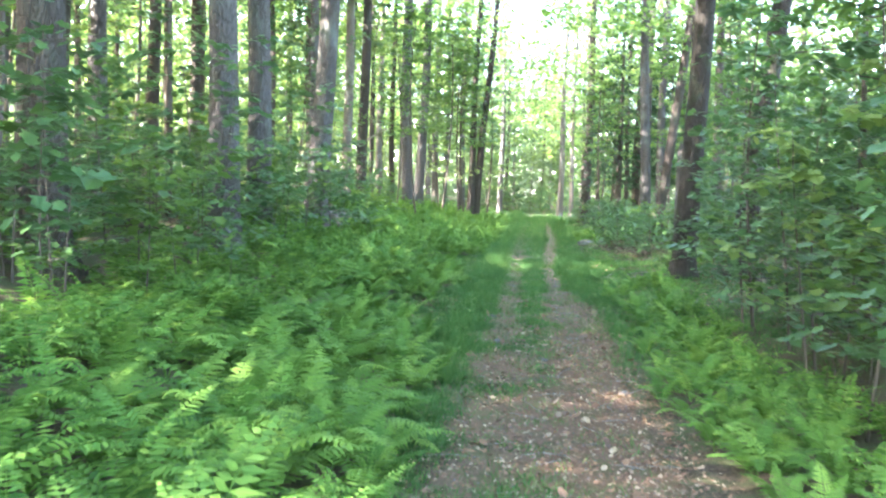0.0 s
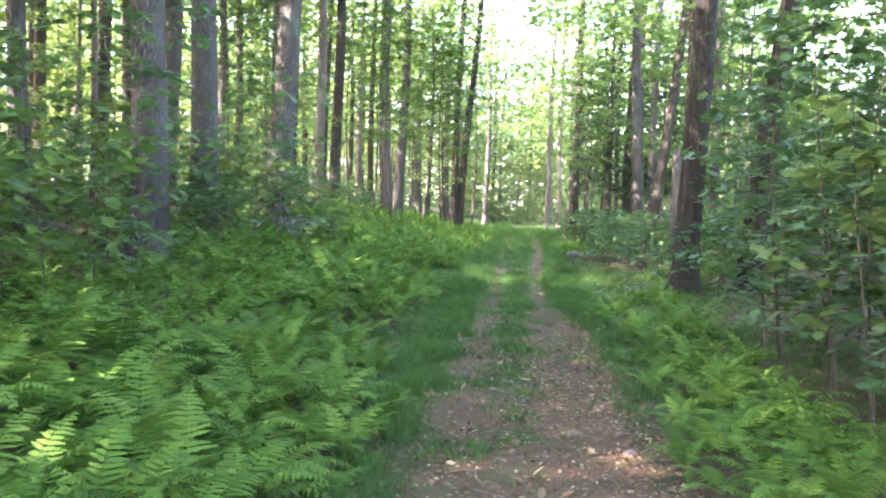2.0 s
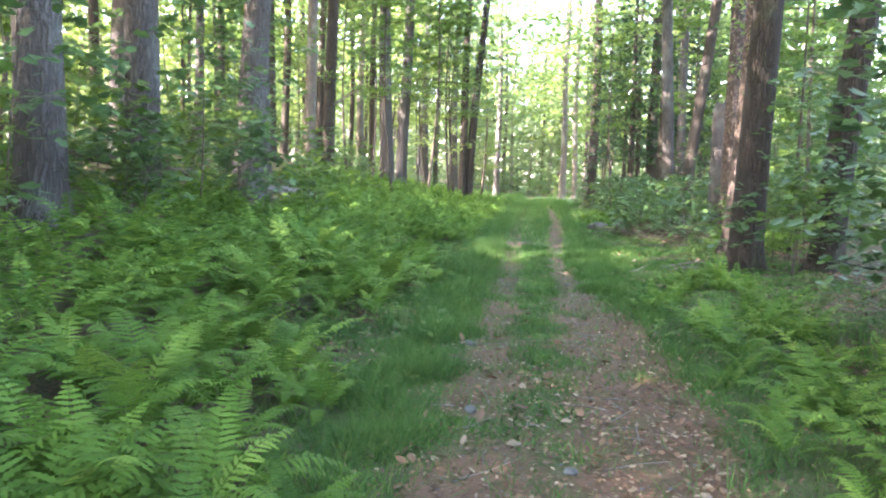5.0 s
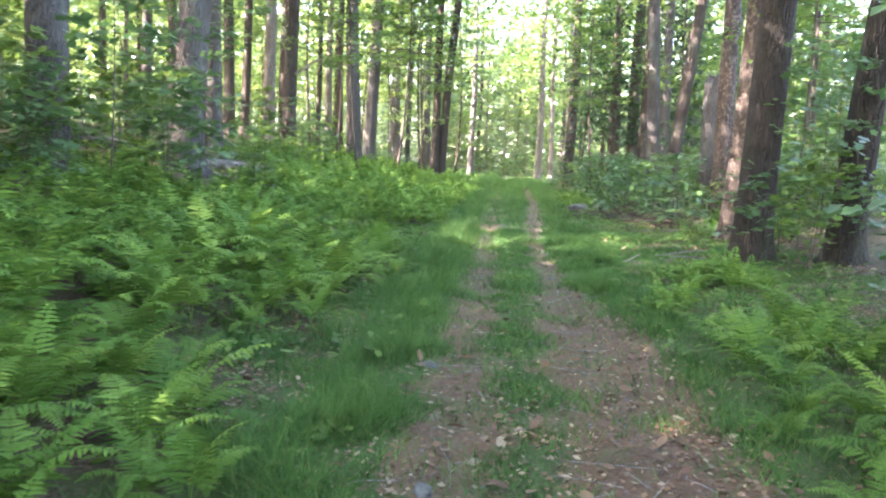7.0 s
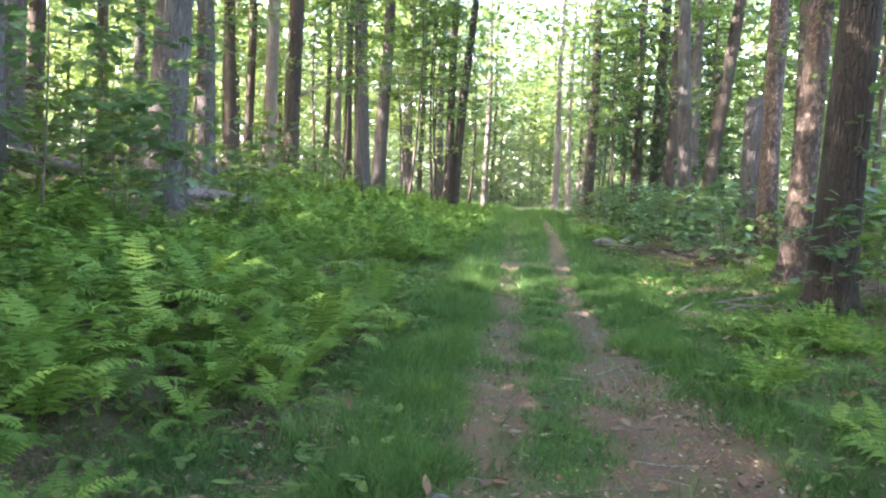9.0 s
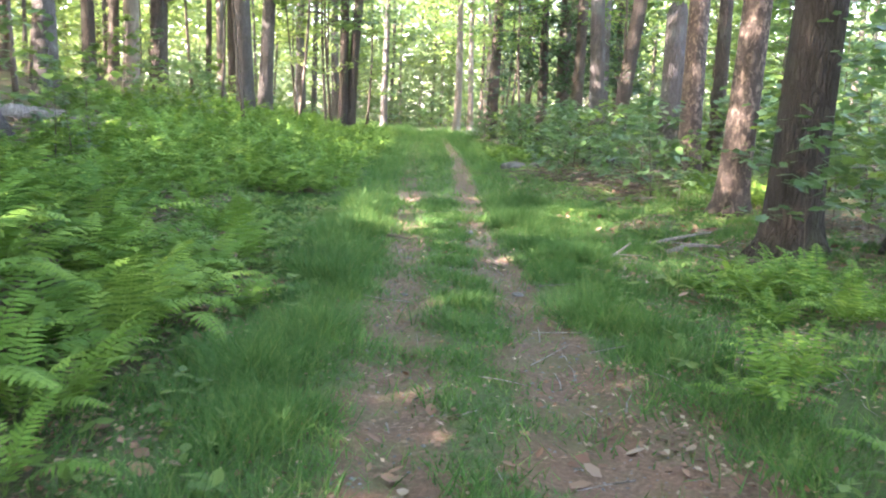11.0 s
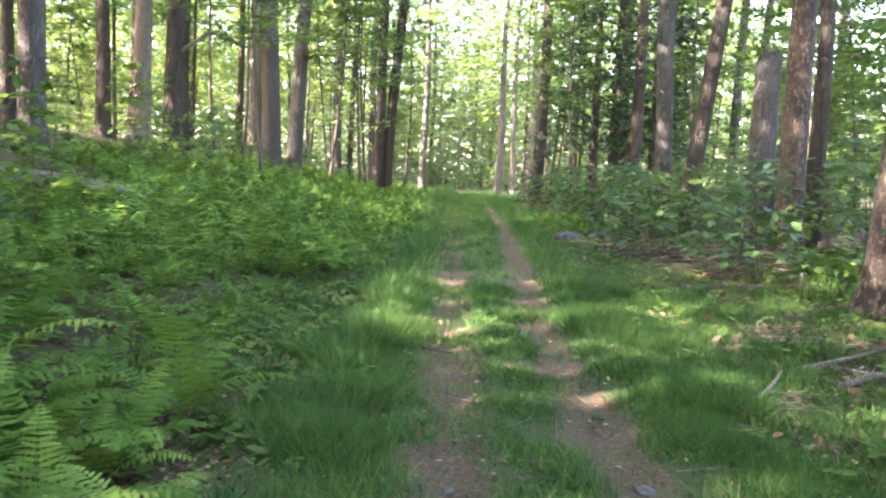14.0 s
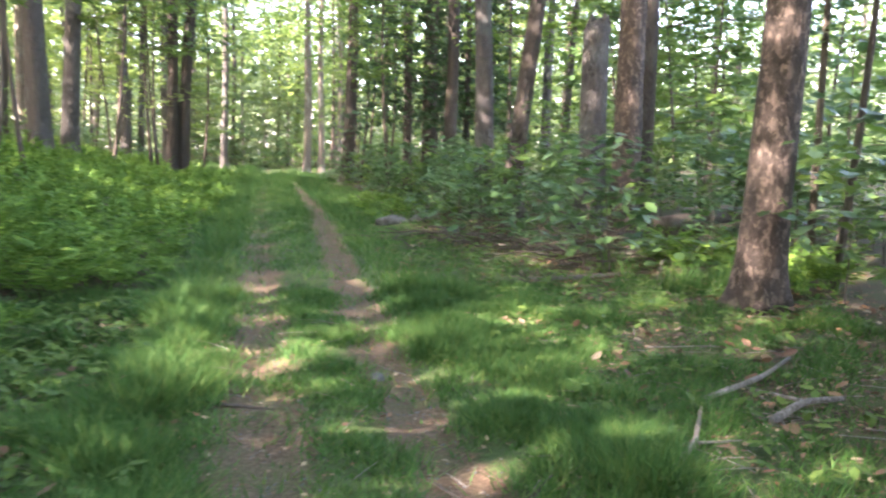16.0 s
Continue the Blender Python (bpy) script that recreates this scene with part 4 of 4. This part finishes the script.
# ---- grass, litter, stones and sticks ----
def grass():
    rng = np.random.default_rng(41)

    def sow(n, x0, x1, y0, y1, test):
        x, y = rng.uniform(x0, x1, n), rng.uniform(y0, y1, n)
        keep = rng.uniform(0, 1, n) < test(x, y)
        return x[keep], y[keep]

    def amount(x, y):
        soil, _ = cover(x, y)
        lush = 0.55 + 0.45 * wave(x, y, 2.6, 1.0)
        reach = np.interp(y, [12, 16, 20, 23, 25, 28, 34, 40], [2.4, 2.5, 2.6, 3.0, 3.9, 4.0, 3.6, 3.2])
        on = smooth01(9.5, 13.5, y) * np.maximum(1 - smooth01(reach, reach + 0.6, x), (0.22 + 0.3 * smooth01(18, 20, y) * (0.5 + 0.5 * wave(x, y, 2.3, 6.0)) + 0.18 * smooth01(25, 27, y)) * (1 - smooth01(5.4, 6.8, x)))
        on = on * np.where(x < 0.05, 0.55 + 0.4 * wave(x, y, 1.6, 7), 1.0)
        early = (1 - smooth01(9.5, 13.5, y)) * np.clip(0.6 + 0.9 * wave(x, y, 4.1, 2.2), 0.08, 1) * np.where((x < 0.9) & (x > 0.2), 0.8, np.where((x > 1.1) & (x < 1.65), 0.9, 0.35) * ((x > 0.9) & (x < 2.3)))
        left = smooth01(left_edge(y) - 0.7, left_edge(y) - 0.1, x)
        return np.clip(on + early, 0, 1) * left * np.clip(1.0 - 1.2 * soil, 0.05, 1) * np.clip(lush + 0.2 + 0.35 * wave(x, y, 5.5, 3.3), 0.05, 1)

    xs, ys = zip(sow(850000, -1.9, 6.2, 5, 27, amount), sow(130000, -1.0, 4.6, 27, 70, amount), sow(26000, -9, 11, 58, 92, lambda x, y: np.where(np.abs(x - 2.2) < 1.6, 0.1, 0.9)))
    x, y = np.concatenate(xs), np.concatenate(ys)
    n = len(x)
    mid = np.exp(-((x - 1.42) / 0.3) ** 2)
    rough = smooth01(2.9, 4.0, x)
    tuft = (0.68 + 0.75 * wave(x, y, 5.5, 3.3)) * (1 + 0.45 * wave(x, y, 1.9, 4.0))
    h = (0.035 + rng.uniform(0.06, 0.20, n) * np.clip(tuft, 0.1, 2)) * 0.85 * (1 - 0.5 * mid) * (1 - 0.35 * rough) * (1 + 0.2 * (y > 27) + 1.2 * (y > 58)) * (1 + 0.4 * np.exp(-((x - 0.3) / 0.35) ** 2) + 0.3 * np.exp(-((x - 2.7) / 0.4) ** 2))
    w = rng.uniform(0.0022, 0.0048, n) * (1 + 0.06 * np.clip(y - 14, 0, 40))
    a, lean, b = rng.uniform(0, 2 * np.pi, n), rng.uniform(0.2, 1.3, n), rng.uniform(0, 2 * np.pi, n)
    o = np.stack([x, y, ground_z(x, y)], 1)
    side = np.stack([np.cos(b), np.sin(b), 0 * b], 1) * w[:, None]
    tip = o + np.stack([np.cos(a), np.sin(a), 0 * a], 1) * (h * lean)[:, None] + np.stack([0 * h, 0 * h, h * (1 - 0.3 * lean)], 1)
    v = np.stack([o - side, o + side, tip], 1).reshape(-1, 3)
    t = np.arange(3 * n).reshape(-1, 3)
    tagged(new("grass", tri_mesh("grass", v, t, M_GRASS)), "soft green grass along and between the wheel tracks", "grass", kind="stuff")


grass()


def sedge():
    """Long blades that arch over at the tips, in loose clumps."""
    rng = np.random.default_rng(44)
    s = np.linspace(0, 1, 5)
    vs, ts, at = [], [], 0
    for k in range(46):
        x, y = ((rng.uniform(5.0, 7.0), rng.uniform(25.6, 28.2)) if k < 18 else (rng.uniform(2.7, 4.4), rng.uniform(12.5, 21)) if k < 32 else (rng.uniform(-1.6, 0.2), rng.uniform(13.5, 25)))
        tall = rng.uniform(0.4, 0.55) if k < 18 else rng.uniform(0.22, 0.4)
        z0 = ground1(x, y) - 0.01
        for _ in range(46):
            a, h, reach = rng.uniform(0, 2 * np.pi), tall * rng.uniform(0.6, 1.1), tall * rng.uniform(0.4, 1.0)
            ox, oy = x + rng.normal(0, 0.06), y + rng.normal(0, 0.06)
            r, z, w = reach * s ** 1.6, z0 + h * (1.5 * s - 0.75 * s ** 2.4), 0.005 * (1.05 - s)
            cx, cy = ox + r * np.cos(a), oy + r * np.sin(a)
            sx, sy = -np.sin(a) * w, np.cos(a) * w
            vs.append(np.concatenate([np.stack([cx + sx, cy + sy, z], 1), np.stack([cx - sx, cy - sy, z], 1)]))
            for q in range(4):
                ts += [(at + q, at + q + 1, at + 5 + q), (at + 5 + q, at + q + 1, at + 6 + q)]
            at += 10
    tagged(new("sedge", tri_mesh("sedge", np.concatenate(vs), np.array(ts), M_GRASS)), "long arching green sedge blades in loose clumps", "sedge", kind="stuff")


sedge()


def litter():
    rng = np.random.default_rng(51)
    x = np.concatenate([rng.uniform(0.2, 2.7, 5200), rng.uniform(2.5, 8, 11000), rng.uniform(-7, -3, 1600), rng.uniform(-1.6, 0.6, 2600), rng.normal(-0.25, 0.28, 2600), rng.uniform(3.0, 6.5, 5000), rng.uniform(0.7, 2.7, 2600), rng.uniform(0.3, 2.6, 3500), rng.normal(2.35, 0.25, 2500), rng.uniform(-3.2, 0.0, 2600)])
    y = np.concatenate([5 + 21 * rng.uniform(0, 1, 5200) ** 1.5, 12 + 24 * rng.uniform(0, 1, 11000), rng.uniform(20, 32, 1600), rng.uniform(13.5, 26, 2600), rng.uniform(13, 21.5, 2600), rng.uniform(17, 26, 5000), rng.uniform(4.5, 15, 2600), rng.uniform(4.5, 14, 3500), rng.uniform(5, 18, 2500), rng.uniform(19.5, 26.5, 2600)])
    z = ground_z(x, y) + rng.uniform(0.004, 0.02, len(x))
    v, t = leaves(np.stack([x, y, z], 1), 0.042, rng, "diamond", 0.62, 0.0)
    tagged(new("leaf_litter", tri_mesh("leaf_litter", v, t, M_LITTER)), "dry brown fallen leaves scattered on the ground", "leaf litter", kind="stuff")
    x, y = rng.uniform(2.7, 7.2, 1900), rng.uniform(17, 34, 1900)
    x, y = np.concatenate([x, rng.uniform(0.6, 2.7, 420), rng.uniform(-1.6, 0.2, 260)]), np.concatenate([y, rng.uniform(5, 17, 420), rng.uniform(13.5, 26, 260)])
    v, t = leaves(np.stack([x, y, ground_z(x, y) + rng.uniform(0.01, 0.035, len(x))], 1), 0.095, rng, "simple", 0.6, 0.0)
    tagged(new("fallen_leaves", tri_mesh("fallen_leaves", v, t, M_LITTER)), "larger curled tan leaves lying on the ground", "fallen leaves", kind="stuff")
    x, y = rng.uniform(2.6, 6.4, 480), rng.uniform(15, 30, 480)
    x = np.concatenate([x, rng.uniform(-1.4, 0.4, 420), rng.uniform(-2.2, -0.1, 600), rng.uniform(3.4, 6.8, 700)])
    y = np.concatenate([y, rng.uniform(12, 26, 420), rng.uniform(20, 26.5, 600), rng.uniform(25, 35, 700)])
    c = np.stack([x, y, ground_z(x, y) + rng.uniform(0.04, 0.12, len(x))], 1)
    v, t = leaves(np.repeat(c, 4, 0), 0.085, rng, "simple", 0.8, 0.1)
    tagged(new("seedlings", tri_mesh("seedlings", v, t, M_LEAF)), "small green seedlings on the forest floor", "seedlings", kind="stuff")


litter()


def gravel():
    """Small pebbles and crumbs of soil pressed into the wheel tracks."""
    rng = np.random.default_rng(57)
    n = 9000
    y = rng.uniform(6, 30, n)
    x = np.where(y < 13, rng.uniform(0.7, 2.5, n), np.where(rng.uniform(0, 1, n) < 0.5, left_track(y), right_track(y)) + rng.normal(0, 0.17, n))
    soil, _ = cover(x, y)
    keep = rng.uniform(0, 1, n) < soil
    x, y = x[keep], y[keep]
    n = len(x)
    r = 0.004 + 0.014 * rng.uniform(0, 1, n) ** 4
    unit = np.array([(1, 0, 0), (-0.9, 0.2, 0), (0.1, 1, 0), (-0.1, -0.9, 0), (0.1, 0.1, 0.6), (0, 0, -0.5)])
    faces = np.array([(0, 2, 4), (2, 1, 4), (1, 3, 4), (3, 0, 4), (2, 0, 5), (1, 2, 5), (3, 1, 5), (0, 3, 5)])
    a = rng.uniform(0, 2 * np.pi, n)
    px = unit[None, :, 0] * rng.uniform(0.7, 1.4, n)[:, None] * r[:, None]
    py = unit[None, :, 1] * r[:, None]
    ca, sa = np.cos(a)[:, None], np.sin(a)[:, None]
    v = np.stack([px * ca - py * sa + x[:, None], px * sa + py * ca + y[:, None], unit[None, :, 2] * r[:, None] + ground_z(x, y)[:, None]], -1).reshape(-1, 3)
    t = (faces[None] + 6 * np.arange(n)[:, None, None]).reshape(-1, 3)
    tagged(new("gravel", tri_mesh("gravel", v, t, M_STONE)), "small grey pebbles pressed into the dirt wheel tracks", "gravel", kind="stuff")


gravel()


def twigs():
    """Thin dead twigs strewn over the litter."""
    rng = np.random.default_rng(58)
    pieces = []
    spots = [(rng.uniform(2.9, 6.8), rng.uniform(17, 34)) for _ in range(620)] + [(rng.uniform(0.7, 2.5), rng.uniform(6, 26)) for _ in range(150)] + [(rng.uniform(-6, 0), rng.uniform(13, 30)) for _ in range(150)]
    for x, y in spots:
        a, length = rng.uniform(0, 2 * np.pi), rng.uniform(0.08, 0.5)
        bend = rng.normal(0, 0.12)
        pts = np.array([(x + s * length * np.cos(a + bend * s), y + s * length * np.sin(a + bend * s), 0) for s in (0, 0.5, 1)])
        pts[:, 2] = ground_z(pts[:, 0], pts[:, 1]) + np.array([0.005, 0.012, 0.008]) + np.array([0, 0.5, 1]) * rng.uniform(0, 0.05)
        r = rng.uniform(0.002, 0.006)
        pieces.append(tube(pts, [r, r * 0.8, r * 0.4], 4))
    v, t = join(pieces)
    tagged(new("twigs", tri_mesh("twigs", v, t, M_DEAD)), "thin dead twigs strewn over the litter and trail", "twigs", kind="stuff")


twigs()


def stone(x, y, size, seed, label):
    rng = np.random.default_rng(seed)
    bm = bmesh.new()
    bmesh.ops.create_icosphere(bm, subdivisions=3, radius=1)
    off = Vector(rng.uniform(0, 50, 3))
    for v in bm.verts:
        k = 1 + 0.28 * noise.noise(v.co * 1.3 + off) + 0.08 * noise.noise(v.co * 4 + off)
        v.co = Vector((v.co.x * size[0], v.co.y * size[1], max(v.co.z, -0.4) * size[2])) * k
    me = bpy.data.meshes.new("stone")
    bm.to_mesh(me)
    bm.free()
    me.polygons.foreach_set("use_smooth", np.full(len(me.polygons), True))
    me.materials.append(M_STONE)
    ob = new("stone", me)
    ob.matrix_basis = pose(x, y, ground1(x, y) + 0.1 * size[2], 0, 0, rng.uniform(0, 360))
    tagged(ob, label, "stone", "stones")


stone(3.58, 34.9, (0.34, 0.22, 0.16), 1, "flat grey stone at the edge of the grass")
stone(4.3, 35.6, (0.26, 0.2, 0.14), 2, "weathered grey stone among leaf litter")
stone(6.45, 35.4, (0.22, 0.18, 0.34), 3, "pale upright stone at the foot of a leaning tree")
stone(0.99, 19.9, (0.042, 0.03, 0.02), 4, "small pale stone lying in the wheel track")
stone(1.95, 20.0, (0.07, 0.05, 0.016), 5, "flat stone half sunk in the wheel track")
stone(0.74, 14.75, (0.09, 0.06, 0.03), 6, "flat grey stone in the verge")
stone(1.75, 23.5, (0.06, 0.05, 0.04), 7, "small dark stone on the sunlit wheel track")
stone(0.92, 12.33, (0.07, 0.045, 0.03), 8, "pale stone on the dirt trail")
stone(1.55, 11.2, (0.05, 0.04, 0.025), 9, "small stone on the dirt trail")
stone(2.35, 9.6, (0.06, 0.05, 0.035), 10, "small stone at the trail's edge")
stone(-2.1, 50.0, (0.2, 0.15, 0.18), 11, "grey stone at the foot of twin trees")


def stick(points, r, mat, label, name="stick", group="fallen sticks", forks=()):
    """A fallen branch lying on the ground, given by plan points and heights above the ground."""
    p = np.array([(x, y, ground1(x, y) + h) for x, y, h in points])
    s = np.linspace(0, 1, 10)
    k = np.linspace(0, 1, len(p))
    line = np.stack([np.interp(s, k, p[:, j]) for j in range(3)], 1)
    line[1:-1] = (line[:-2] + 2 * line[1:-1] + line[2:]) / 4
    pieces = [tube(line, r * (1 - 0.5 * s), 9, 0.05, len(points))]
    for f in forks:
        q = np.array([(x, y, ground1(x, y) + h) for x, y, h in f])
        pieces.append(tube(np.stack([np.linspace(q[0, j], q[1, j], 5) for j in range(3)], 1), r * np.linspace(0.5, 0.2, 5), 6))
    v, t = join(pieces)
    c = line.mean(0)
    ob = new(name, tri_mesh(name, v - c, t, mat, True))
    ob.matrix_basis = Matrix.Translation(c)
    tagged(ob, label, name.replace("_", " "), group)


stick([(2.95, 21.55, 0.02), (3.2, 21.8, 0.05), (3.45, 22.2, 0.09)], 0.02, M_DEAD, "pale bare forked stick lying on the grass", forks=[[(3.2, 21.8, 0.05), (3.5, 21.85, 0.02)]])
stick([(3.85, 22.1, 0.03), (4.15, 22.25, 0.1), (4.5, 22.35, 0.05)], 0.028, M_DEAD, "pale weathered branch lying on leaf litter", forks=[[(4.15, 22.25, 0.1), (4.05, 22.75, 0.04)]])
stick([(3.7, 22.6, 0.02), (4.2, 22.75, 0.09), (4.7, 23.2, 0.03)], 0.022, M_DEAD, "crooked weathered branch lying on leaf litter")
stick([(4.0, 21.2, 0.02), (4.5, 21.4, 0.05), (4.9, 21.2, 0.02)], 0.016, M_TWIG, "thin dark stick on the forest floor")
stick([(2.15, 21.3, 0.02), (2.3, 21.5, 0.03)], 0.012, M_TWIG, "short dark twig at the trail's edge")
stick([(1.95, 21.15, 0.015), (1.75, 21.6, 0.02)], 0.012, M_TWIG, "dark twig lying in the wheel track")
stick([(0.75, 22.9, 0.015), (1.05, 22.85, 0.02)], 0.012, M_TWIG, "thin twig lying in the wheel track")
stick([(4.1, 27.3, 0.02), (4.9, 27.2, 0.05), (5.7, 27.5, 0.02)], 0.03, M_DEAD, "weathered branch in the leaf litter")
stick([(5.24, 26.4, -0.05), (5.27, 26.4, 0.16), (5.29, 26.42, 0.34)], 0.03, M_DEAD, "short broken stake standing in the ground", "stake")
stick([(-8.9, 23.3, 0.12), (-7.2, 24.6, 0.16), (-5.5, 25.7, 0.1)], 0.17, M_TWIG, "dark fallen log lying on the bank", "log", "fallen logs")
stick([(-9.3, 24.4, 0.1), (-7.4, 25.4, 0.12), (-5.7, 26.6, 0.1)], 0.13, M_DEAD, "grey fallen log lying on the bank", "log", "fallen logs")
stick([(-5.3, 25.9, 0.12), (-4.5, 27.3, 0.16), (-3.7, 28.7, 0.1)], 0.15, M_DEAD, "pale weathered log lying among ferns", "log", "fallen logs",
      forks=[[(-4.5, 27.3, 0.16), (-4.1, 26.9, 0.05)], [(-4.9, 26.6, 0.16), (-4.3, 26.2, 0.08)]])
stick([(-4.6, 25.2, 0.03), (-3.9, 25.8, 0.05), (-3.3, 26.0, 0.03)], 0.035, M_DEAD, "pale bare branch on the bank")
stick([(-5.6, 21.6, 0.03), (-5.0, 21.9, 0.08), (-4.3, 21.9, 0.03)], 0.03, M_DEAD, "pale bare branch on the bank")
stick([(-6.6, 13.8, 0.1), (-5.6, 14.8, 0.16), (-4.9, 15.6, 0.08)], 0.12, M_TWIG, "dark fallen log behind saplings", "log", "fallen logs")
stick([(9.2, 29.3, 0.25), (10.6, 29.4, 0.32), (12.2, 29.2, 0.25)], 0.16, M_DEAD, "pale fallen log in the sun", "log", "fallen logs")
stick([(7.4, 30.6, 0.15), (8.9, 31.6, 0.25), (10.4, 32.2, 0.2)], 0.2, M_TWIG, "dark fallen trunk under shrubs", "log", "fallen logs")


def brush_pile(cx, cy, n, seed):
    rng = np.random.default_rng(seed)
    pieces = []
    for _ in range(n):
        x, y = cx + rng.normal(0, 0.55), cy + rng.normal(0, 0.5)
        a, ln = rng.uniform(0, np.pi), rng.uniform(0.3, 1.0)
        h0, h1 = rng.uniform(0.02, 0.25, 2)
        s = np.linspace(0, 1, 4)[:, None]
        z = ground1(x, y)
        line = np.array([x, y, z + h0]) + s * np.array([np.cos(a) * ln, np.sin(a) * ln, h1 - h0]) + rng.normal(0, 0.02, (4, 3))
        pieces.append(tube(line, np.linspace(0.012, 0.005, 4) * rng.uniform(0.7, 1.6), 5))
    v, t = join(pieces)
    tagged(new("brush_pile", tri_mesh("brush_pile", v, t, M_TWIG)), "heap of dry brown twigs on the forest floor", "brush", kind="stuff")


for k, (x, y) in enumerate([(4.9, 30.3), (5.6, 28.6), (4.3, 32.0), (-3.9, 25.9), (5.2, 29.4)]):
    brush_pile(x, y, 40, 600 + k)
